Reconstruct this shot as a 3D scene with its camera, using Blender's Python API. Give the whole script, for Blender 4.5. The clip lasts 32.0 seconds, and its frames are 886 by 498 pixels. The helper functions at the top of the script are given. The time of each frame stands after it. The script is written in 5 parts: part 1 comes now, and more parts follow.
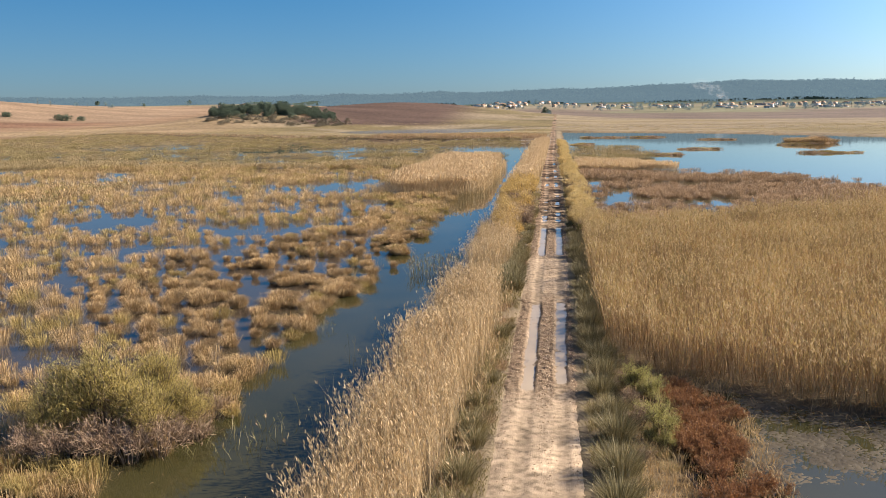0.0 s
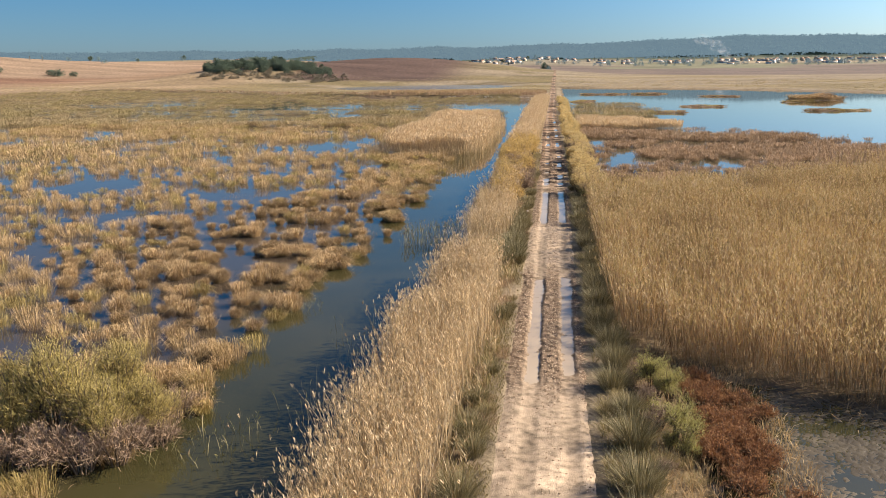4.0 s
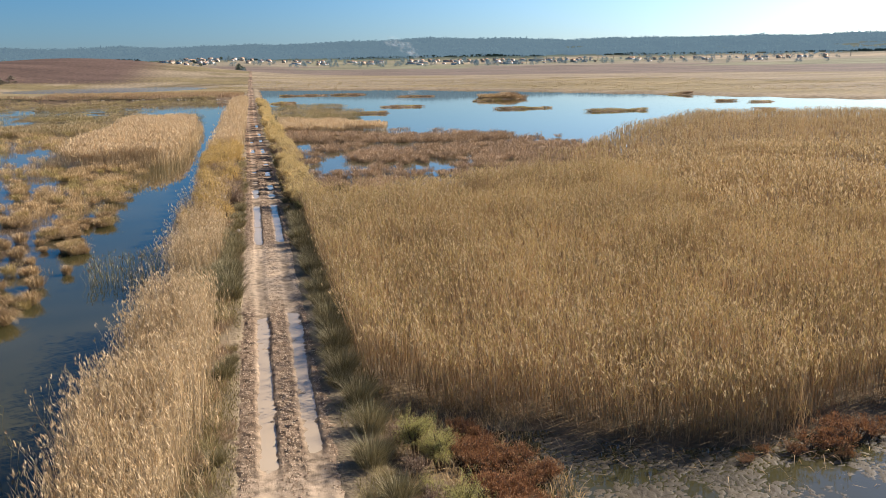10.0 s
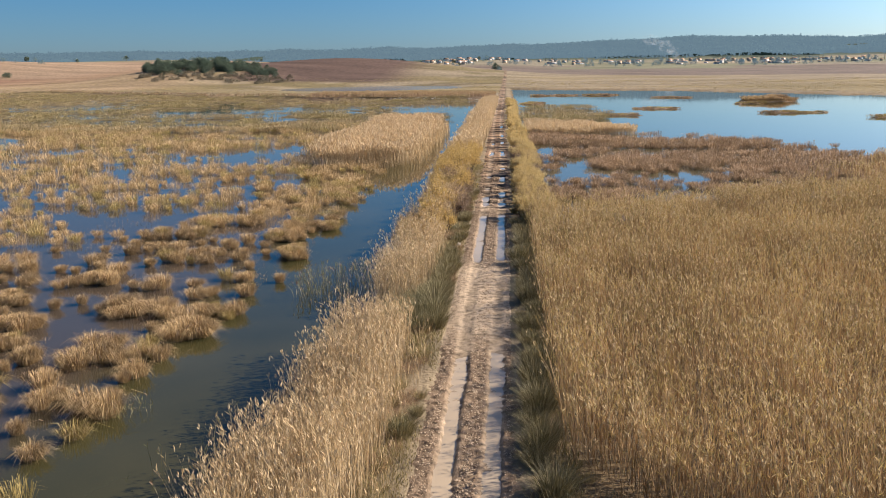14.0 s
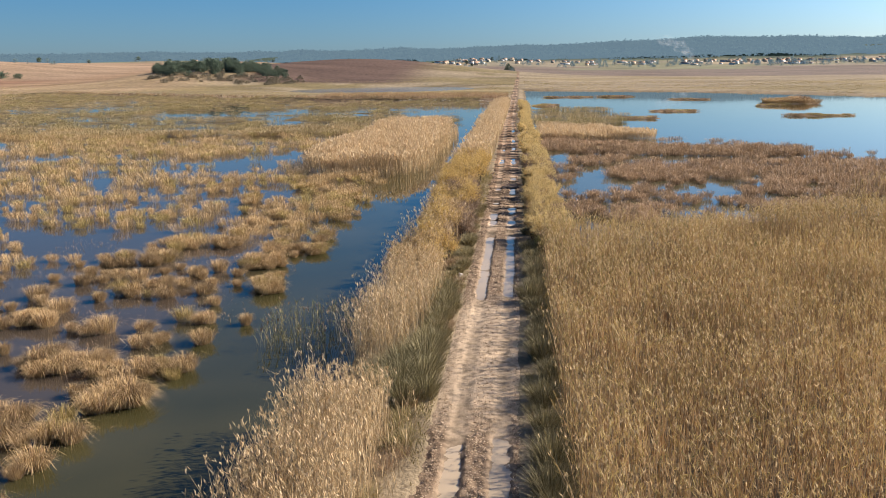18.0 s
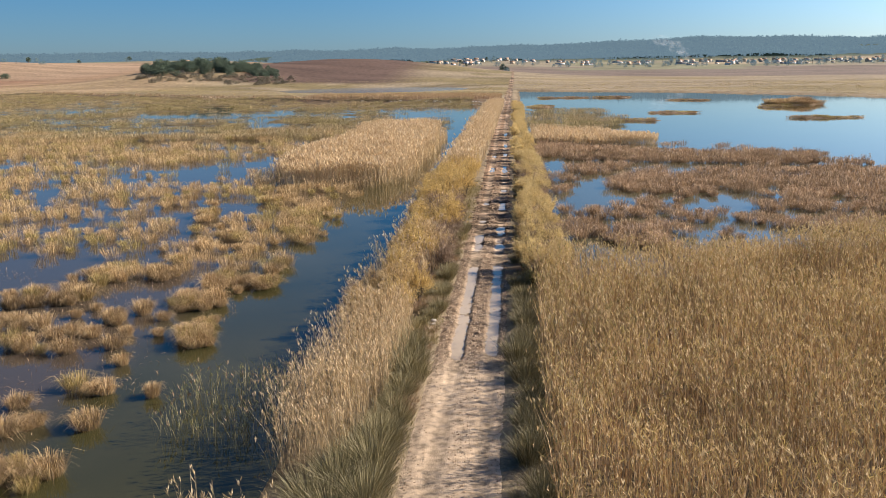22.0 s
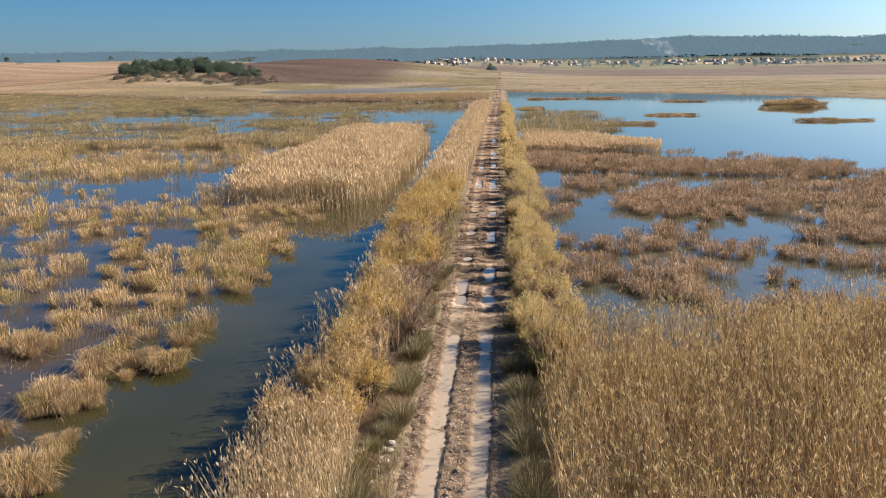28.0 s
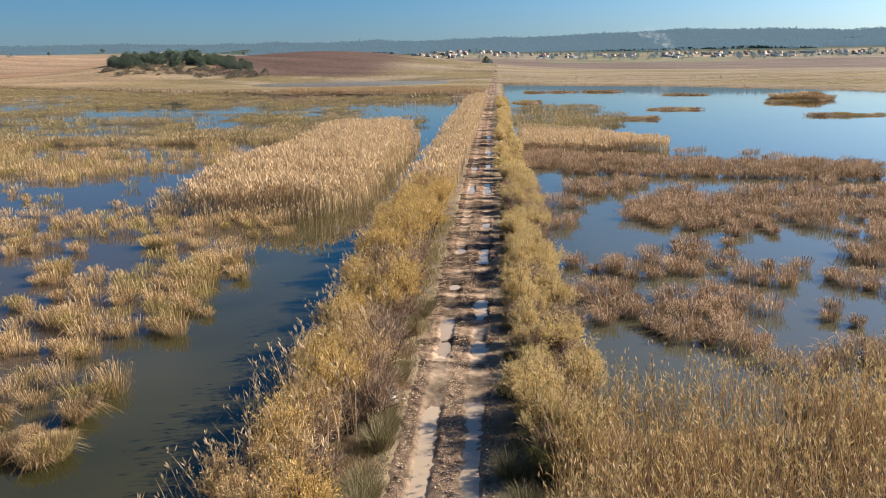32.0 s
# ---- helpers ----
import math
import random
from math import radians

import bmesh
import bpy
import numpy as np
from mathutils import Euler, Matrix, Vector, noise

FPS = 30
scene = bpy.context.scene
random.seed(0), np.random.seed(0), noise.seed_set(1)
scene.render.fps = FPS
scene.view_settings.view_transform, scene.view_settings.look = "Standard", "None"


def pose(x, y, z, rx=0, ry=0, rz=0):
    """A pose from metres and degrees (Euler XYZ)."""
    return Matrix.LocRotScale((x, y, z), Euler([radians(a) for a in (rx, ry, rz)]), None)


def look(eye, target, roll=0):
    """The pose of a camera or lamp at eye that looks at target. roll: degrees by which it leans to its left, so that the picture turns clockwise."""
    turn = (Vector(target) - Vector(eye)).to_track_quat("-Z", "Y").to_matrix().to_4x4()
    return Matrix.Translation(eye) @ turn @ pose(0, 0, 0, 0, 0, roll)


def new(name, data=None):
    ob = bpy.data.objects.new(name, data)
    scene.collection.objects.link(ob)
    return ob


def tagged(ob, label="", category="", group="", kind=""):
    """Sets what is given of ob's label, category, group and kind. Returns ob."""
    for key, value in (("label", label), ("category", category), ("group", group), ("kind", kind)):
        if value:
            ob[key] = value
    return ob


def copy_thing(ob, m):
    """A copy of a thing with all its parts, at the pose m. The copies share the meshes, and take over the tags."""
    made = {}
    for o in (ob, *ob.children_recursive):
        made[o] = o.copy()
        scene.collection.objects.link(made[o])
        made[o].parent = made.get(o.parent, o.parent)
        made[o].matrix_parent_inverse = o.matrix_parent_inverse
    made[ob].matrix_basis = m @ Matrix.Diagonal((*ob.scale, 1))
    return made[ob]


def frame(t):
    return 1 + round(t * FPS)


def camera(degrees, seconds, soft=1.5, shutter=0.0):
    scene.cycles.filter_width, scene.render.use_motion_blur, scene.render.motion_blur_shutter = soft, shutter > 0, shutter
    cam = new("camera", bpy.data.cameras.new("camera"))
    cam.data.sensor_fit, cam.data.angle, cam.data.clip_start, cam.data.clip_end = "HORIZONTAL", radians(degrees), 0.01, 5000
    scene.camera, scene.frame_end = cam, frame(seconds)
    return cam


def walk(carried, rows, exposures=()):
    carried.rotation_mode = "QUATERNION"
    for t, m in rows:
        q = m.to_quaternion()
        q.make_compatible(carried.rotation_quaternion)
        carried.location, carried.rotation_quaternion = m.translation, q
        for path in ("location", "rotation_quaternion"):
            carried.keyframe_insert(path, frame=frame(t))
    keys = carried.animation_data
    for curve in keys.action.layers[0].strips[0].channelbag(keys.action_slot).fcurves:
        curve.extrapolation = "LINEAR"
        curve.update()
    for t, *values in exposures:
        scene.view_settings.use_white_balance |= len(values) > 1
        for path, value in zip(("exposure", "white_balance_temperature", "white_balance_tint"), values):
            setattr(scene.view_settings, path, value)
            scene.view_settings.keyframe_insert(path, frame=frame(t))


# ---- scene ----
# ---- camera: a slow flight along the track ----
cam = camera(55.36, 32.0, soft=0.8)


def eye(x, y, z, tilt, turn):
    return pose(x, y, z, 90 + tilt, 0, turn) @ pose(0, 0, 0, 0, 0, -0.76)


PATH = [
    (0.0, eye(0.487, -20.420, 12.209, -9.21, 7.70)),
    (0.5, eye(0.436, -19.900, 12.233, -9.22, 7.56)),
    (1.0, eye(0.370, -19.368, 12.261, -9.21, 7.52)),
    (1.5, eye(0.298, -18.854, 12.291, -9.19, 7.77)),
    (2.0, eye(0.240, -18.348, 12.320, -9.18, 7.86)),
    (2.5, eye(0.203, -17.841, 12.347, -9.19, 7.77)),
    (3.0, eye(0.164, -17.365, 12.367, -10.22, 7.69)),
    (3.5, eye(0.123, -16.878, 12.379, -12.12, 7.66)),
    (5.5, eye(-0.140, -14.705, 12.405, -12.13, 7.47)),
    (6.0, eye(-0.231, -14.054, 12.411, -12.13, 7.42)),
    (6.5, eye(-0.325, -13.344, 12.417, -12.13, 7.40)),
    (7.0, eye(-0.421, -12.667, 12.417, -12.15, 4.07)),
    (7.5, eye(-0.507, -12.031, 12.412, -12.16, 3.13)),
    (8.0, eye(-0.595, -11.411, 12.403, -12.17, 1.27)),
    (8.5, eye(-0.641, -10.843, 12.387, -12.17, 0.45)),
    (9.0, eye(-0.657, -10.297, 12.367, -12.22, -5.23)),
    (9.5, eye(-0.632, -9.748, 12.351, -12.26, -8.21)),
    (10.0, eye(-0.556, -9.197, 12.346, -12.31, -12.39)),
    (10.5, eye(-0.419, -8.614, 12.358, -12.35, -13.69)),
    (11.0, eye(-0.235, -7.946, 12.387, -12.33, -13.52)),
    (11.5, eye(-0.015, -7.119, 12.431, -12.32, -13.34)),
    (12.0, eye(0.250, -6.254, 12.472, -12.32, -13.12)),
    (12.5, eye(0.549, -5.305, 12.502, -12.29, -12.91)),
    (13.0, eye(0.830, -4.314, 12.508, -12.25, -10.31)),
    (13.5, eye(1.070, -3.391, 12.480, -12.18, -0.52)),
    (14.0, eye(1.253, -2.520, 12.437, -12.14, 4.45)),
    (14.5, eye(1.355, -1.661, 12.407, -12.10, 4.97)),
    (16.5, eye(1.380, 2.529, 12.444, -12.12, 5.25)),
    (17.0, eye(1.393, 3.692, 12.470, -12.10, 5.30)),
    (17.5, eye(1.405, 4.904, 12.493, -12.10, 5.31)),
    (18.0, eye(1.429, 6.187, 12.503, -12.08, 5.31)),
    (18.5, eye(1.447, 7.468, 12.496, -12.08, 5.31)),
    (19.0, eye(1.471, 8.750, 12.479, -12.08, 5.29)),
    (19.5, eye(1.510, 10.021, 12.458, -12.08, 5.28)),
    (20.0, eye(1.559, 11.272, 12.439, -12.08, 5.25)),
    (20.5, eye(1.625, 12.525, 12.421, -12.07, 5.21)),
    (21.0, eye(1.704, 13.804, 12.407, -12.09, 5.14)),
    (21.5, eye(1.779, 15.055, 12.406, -12.10, 5.06)),
    (22.0, eye(1.835, 16.305, 12.419, -12.08, 4.98)),
    (22.5, eye(1.843, 17.552, 12.445, -12.08, 4.90)),
    (23.0, eye(1.792, 18.732, 12.472, -12.08, 4.84)),
    (23.5, eye(1.712, 19.861, 12.490, -12.08, 4.77)),
    (24.0, eye(1.614, 21.012, 12.503, -12.12, 4.71)),
    (24.5, eye(1.529, 22.185, 12.511, -12.11, 4.64)),
    (25.0, eye(1.463, 23.388, 12.515, -12.13, 4.55)),
    (25.5, eye(1.417, 24.565, 12.510, -12.11, 4.48)),
    (27.5, eye(1.493, 29.331, 12.405, -12.10, 4.21)),
    (28.0, eye(1.521, 30.560, 12.389, -12.10, 4.14)),
    (28.5, eye(1.536, 31.762, 12.377, -12.09, 4.09)),
    (29.0, eye(1.545, 32.964, 12.363, -12.08, 4.03)),
    (29.5, eye(1.554, 34.207, 12.335, -12.10, 3.98)),
    (30.0, eye(1.561, 35.523, 12.298, -12.10, 3.94)),
    (30.5, eye(1.565, 36.797, 12.253, -12.11, 3.90)),
    (31.0, eye(1.580, 38.002, 12.210, -12.12, 3.88)),
    (31.5, eye(1.585, 39.184, 12.173, -12.14, 3.86)),
    (32.0, eye(1.605, 40.454, 12.144, -12.56, 3.88)),
]
walk(cam, PATH, [(0.0, 1.42, 6750, 10), (3.0, 1.44, 6750, 10), (6.0, 1.46, 6600, 10), (8.0, 1.43, 6500, 10), (10.0, 1.35, 6450, 10), (12.0, 1.30, 6450, 10), (13.0, 1.26, 6450, 10), (14.5, 1.34, 6500, 10), (17.0, 1.36, 6500, 10), (32.0, 1.35, 6500, 10)])

# ---- daylight ----
SUN_AZ, SUN_EL = 72.0, 31.5
world = bpy.data.worlds.new("world")
scene.world = world
world.use_nodes = True
wn = world.node_tree
sky = wn.nodes.new("ShaderNodeTexSky")
sky.sky_type = "NISHITA"
sky.sun_disc = False
sky.sun_elevation, sky.sun_rotation = radians(SUN_EL), radians(SUN_AZ)
sky.air_density, sky.dust_density, sky.ozone_density = 1.0, 0.35, 3.0


def wmath(kind, a, b):
    n = wn.nodes.new("ShaderNodeMath")
    n.operation = kind
    for i, v in enumerate((a, b)):
        if isinstance(v, (int, float)):
            n.inputs[i].default_value = v
        else:
            wn.links.new(v, n.inputs[i])
    return n.outputs[0]


def wmix(fac, a, b):
    n = wn.nodes.new("ShaderNodeMix")
    n.data_type = "RGBA"
    n.clamp_factor = True
    wn.links.new(fac, n.inputs[0])
    for i, v in ((6, a), (7, b)):
        if isinstance(v, tuple):
            n.inputs[i].default_value = (*v, 1)
        else:
            wn.links.new(v, n.inputs[i])
    return n.outputs[2]


# the haze of the air: whiter towards the sun and the horizon, deeper blue away from both
way = wn.nodes.new("ShaderNodeTexCoord").outputs["Generated"]
split = wn.nodes.new("ShaderNodeSeparateXYZ")
wn.links.new(way, split.inputs[0])
toward = wn.nodes.new("ShaderNodeVectorMath")
toward.operation = "DOT_PRODUCT"
wn.links.new(way, toward.inputs[0])
toward.inputs[1].default_value = (math.sin(radians(SUN_AZ)) * math.cos(radians(SUN_EL)), math.cos(radians(SUN_AZ)) * math.cos(radians(SUN_EL)), math.sin(radians(SUN_EL)))
lit = wmath("MAXIMUM", toward.outputs["Value"], 0.0)
glow = wmath("MULTIPLY", lit, lit)
level = wmath("ADD", wmath("MULTIPLY", wmath("ADD", wmath("MULTIPLY", glow, 0.9), 1.15), glow), wmath("MULTIPLY", wmath("MINIMUM", toward.outputs["Value"], 0.0), 0.3))
hue = wmix(wmath("MULTIPLY", split.outputs[2], 4.5), (0.44, 0.625, 0.98), (0.15, 0.635, 0.95))
hue = wmix(wmath("MULTIPLY", glow, 1.9), hue, (0.66, 0.74, 0.885))
tint = wn.nodes.new("ShaderNodeVectorMath")
tint.operation = "MULTIPLY"
wn.links.new(sky.outputs[0], tint.inputs[0])
wn.links.new(hue, tint.inputs[1])
wn.links.new(tint.outputs[0], wn.nodes["Background"].inputs[0])
wn.links.new(wmath("MULTIPLY", wmath("ADD", level, 0.80), 0.052), wn.nodes["Background"].inputs[1])
sun_data = bpy.data.lights.new("sun", "SUN")
sun_data.energy, sun_data.angle, sun_data.color = 4.6, radians(0.6), (1.0, 0.87, 0.715)
sun = new("sun", sun_data)
sun.matrix_world = look((100 * math.sin(radians(SUN_AZ)), 100 * math.cos(radians(SUN_AZ)), 100 * math.tan(radians(SUN_EL))), (0, 0, 0))

# ---- small tools ----
WATER = -0.55
rng = np.random.default_rng(7)


def hash2(i, j, seed):
    h = (i.astype(np.int64) * 374761393 + j.astype(np.int64) * 668265263 + seed * 974711) & 0xFFFFFFFF
    h = ((h ^ (h >> 13)) * 1274126177) & 0xFFFFFFFF
    return ((h ^ (h >> 16)) & 0xFFFF) / 65535.0


def vnoise(x, y, size, seed=0):
    """Smooth noise from 0 to 1 in the plane."""
    x, y = np.asarray(x, float) / size, np.asarray(y, float) / size
    i, j = np.floor(x), np.floor(y)
    u, v = x - i, y - j
    u, v = u * u * (3 - 2 * u), v * v * (3 - 2 * v)
    a, b = hash2(i, j, seed), hash2(i + 1, j, seed)
    c, d = hash2(i, j + 1, seed), hash2(i + 1, j + 1, seed)
    return (a * (1 - u) + b * u) * (1 - v) + (c * (1 - u) + d * u) * v


def fbm(x, y, size, seed=0):
    return 0.55 * vnoise(x, y, size, seed) + 0.3 * vnoise(x, y, size * 0.45, seed + 1) + 0.15 * vnoise(x, y, size * 0.2, seed + 2)


def step(v, a, b):
    w = np.clip((np.asarray(v, float) - a) / (b - a), 0, 1)
    return w * w * (3 - 2 * w)


def mesh_of(name, verts, tris, mats, index=None):
    """A mesh from arrays of corners and triangles."""
    verts, tris = np.asarray(verts, np.float32), np.asarray(tris, np.int32)
    me = bpy.data.meshes.new(name)
    me.vertices.add(len(verts))
    me.vertices.foreach_set("co", verts.ravel())
    me.loops.add(tris.size)
    me.loops.foreach_set("vertex_index", tris.ravel())
    me.polygons.add(len(tris))
    me.polygons.foreach_set("loop_start", np.arange(0, tris.size, tris.shape[1], dtype=np.int32))
    for m in mats:
        me.materials.append(m)
    if index is not None:
        me.polygons.foreach_set("material_index", np.asarray(index, np.int32))
    me.update(calc_edges=True)
    return me


class Pile:
    """Collects pieces of geometry for one mesh."""

    def __init__(self):
        self.v, self.t, self.m, self.n = [], [], [], 0

    def add(self, verts, tris, mat=0):
        self.v.append(verts)
        self.t.append(np.asarray(tris) + self.n)
        self.m.append(np.full(len(tris), mat))
        self.n += len(verts)
        return self

    def mesh(self, name, mats):
        return mesh_of(name, np.concatenate(self.v), np.concatenate(self.t), mats, np.concatenate(self.m))


def blades(p, lean, height, width, droop=0.25, r=rng, fine=False):
    """Tapering, bent blades at the points p: three triangles each, or two for plain ones."""
    n = len(p)
    a = r.uniform(0, 2 * np.pi, n)
    side = np.stack([np.cos(a), np.sin(a), np.zeros(n)], 1) * (np.asarray(width).reshape(-1, 1) * 0.5)
    h = np.broadcast_to(np.asarray(height, float), (n,))
    mid = p + lean * 0.42 * h[:, None] + np.stack([0 * h, 0 * h, 0.56 * h], 1)
    tip = p + lean * h[:, None] + np.stack([0 * h, 0 * h, h * (1 - droop * np.linalg.norm(lean, axis=1))], 1)
    if not fine:
        v = np.stack([p, mid + side, tip, mid - side], 1).reshape(-1, 3)
        k = np.arange(n)[:, None] * 4
        return v, np.concatenate([k + [0, 1, 3], k + [3, 1, 2]], 1).reshape(-1, 3)
    v = np.stack([p - side, p + side, mid + side * 0.8, mid - side * 0.8, tip], 1).reshape(-1, 3)
    k = np.arange(n)[:, None] * 5
    t = np.concatenate([k + [0, 1, 2], k + [0, 2, 3], k + [3, 2, 4]], 1).reshape(-1, 3)
    return v, t


def mops(p, out, height, width, r=rng):
    """Straw that rises, arches over at the shoulder and hangs: two triangles each."""
    n = len(p)
    a = r.uniform(0, 2 * np.pi, n)
    side = np.stack([np.cos(a), np.sin(a), np.zeros(n)], 1) * (np.asarray(width).reshape(-1, 1) * 0.5)
    h = np.broadcast_to(np.asarray(height, float), (n,))[:, None]
    up = np.array([[0.0, 0.0, 1.0]])
    far = np.linalg.norm(out, axis=1, keepdims=True)
    shoulder = p + out * 0.52 * h + up * h * (0.86 - 0.10 * far)
    tip = p + out * 1.12 * h + up * h * np.clip(1.02 - 0.72 * far * r.uniform(0.35, 1.25, (n, 1)), 0.14 + 0.3 * r.random((n, 1)), 1.05)
    v = np.stack([p, shoulder + side, tip, shoulder - side], 1).reshape(-1, 3)
    k = np.arange(n)[:, None] * 4
    return v, np.concatenate([k + [0, 1, 3], k + [3, 1, 2]], 1).reshape(-1, 3)


def slivers(p, way, length, width, r=rng):
    """Thin pointed leaves: one diamond of two triangles each."""
    n = len(p)
    way = way / np.maximum(np.linalg.norm(way, axis=1, keepdims=True), 1e-6)
    q = r.normal(size=(n, 3))
    side = np.cross(way, q)
    side /= np.maximum(np.linalg.norm(side, axis=1, keepdims=True), 1e-6)
    length, width = np.broadcast_to(length, (n,))[:, None], np.broadcast_to(width, (n,))[:, None]
    mid = p + way * length * 0.5
    v = np.stack([p, mid + side * width * 0.5, p + way * length, mid - side * width * 0.5], 1).reshape(-1, 3)
    k = np.arange(n)[:, None] * 4
    return v, np.concatenate([k + [0, 1, 2], k + [0, 2, 3]], 1).reshape(-1, 3)


def part(name, me, parent, label="", where=None):
    """One mesh object under a thing."""
    ob = new(name, me)
    ob.parent = parent
    if where is not None:
        ob.matrix_basis = where
    return tagged(ob, label) if label else ob


# ---- materials ----
def shade(name, ramp, size=1.0, rough=0.8, island=0.0, bump=0.0, bump_size=0.05, thin=0.0, spec=0.2, patch=0.0, metal=0.0):
    """A surface whose colour runs through the ramp by noise of that size, or from piece to piece."""
    m = bpy.data.materials.new(name)
    m.use_nodes = True
    nt = m.node_tree
    b = nt.nodes["Principled BSDF"]
    b.inputs["Roughness"].default_value = rough
    b.inputs["Specular IOR Level"].default_value = spec
    b.inputs["Metallic"].default_value = metal
    geo = nt.nodes.new("ShaderNodeNewGeometry")
    nz = nt.nodes.new("ShaderNodeTexNoise")
    nz.inputs["Scale"].default_value = 1.0 / size
    nz.inputs["Detail"].default_value = 6.0
    nt.links.new(geo.outputs["Position"], nz.inputs["Vector"])
    fac = nz.outputs["Fac"]
    if island > 0:
        mix = nt.nodes.new("ShaderNodeMix")
        mix.inputs[0].default_value = island
        nt.links.new(fac, mix.inputs[2])
        nt.links.new(geo.outputs["Random Per Island"], mix.inputs[3])
        fac = mix.outputs[0]
    cr = nt.nodes.new("ShaderNodeValToRGB")
    el = cr.color_ramp.elements
    lo, hi = (0.3, 0.7) if island == 0 else (0.15, 0.85)
    for i, c in enumerate(ramp):
        pos = lo + (hi - lo) * i / max(len(ramp) - 1, 1)
        e = el[i] if i < 2 else el.new(pos)
        e.position = pos
        e.color = (*c, 1)
    nt.links.new(fac, cr.inputs[0])
    col = cr.outputs[0]
    if patch > 0:
        n2 = nt.nodes.new("ShaderNodeTexNoise")
        n2.inputs["Scale"].default_value = 0.18
        n2.inputs["Detail"].default_value = 3.0
        nt.links.new(geo.outputs["Position"], n2.inputs["Vector"])
        mr = nt.nodes.new("ShaderNodeMapRange")
        mr.inputs[1].default_value, mr.inputs[2].default_value = 0.3, 0.7
        mr.inputs[3].default_value, mr.inputs[4].default_value = 1 - patch, 1 + patch
        nt.links.new(n2.outputs["Fac"], mr.inputs[0])
        mul = nt.nodes.new("ShaderNodeVectorMath")
        mul.operation = "SCALE"
        nt.links.new(col, mul.inputs[0])
        nt.links.new(mr.outputs[0], mul.inputs["Scale"])
        col = mul.outputs[0]
    nt.links.new(col, b.inputs["Base Color"])
    if bump > 0:
        n3 = nt.nodes.new("ShaderNodeTexNoise")
        n3.inputs["Scale"].default_value = 1.0 / bump_size
        n3.inputs["Detail"].default_value = 5.0
        nt.links.new(geo.outputs["Position"], n3.inputs["Vector"])
        bp = nt.nodes.new("ShaderNodeBump")
        bp.inputs["Strength"].default_value = bump
        bp.inputs["Distance"].default_value = bump_size
        nt.links.new(n3.outputs["Fac"], bp.inputs["Height"])
        nt.links.new(bp.outputs[0], b.inputs["Normal"])
    if thin > 0:
        tr = nt.nodes.new("ShaderNodeBsdfTranslucent")
        nt.links.new(col, tr.inputs[0])
        ms = nt.nodes.new("ShaderNodeMixShader")
        ms.inputs[0].default_value = thin
        nt.links.new(b.outputs[0], ms.inputs[1])
        nt.links.new(tr.outputs[0], ms.inputs[2])
        nt.links.new(ms.outputs[0], nt.nodes["Material Output"].inputs[0])
    return m


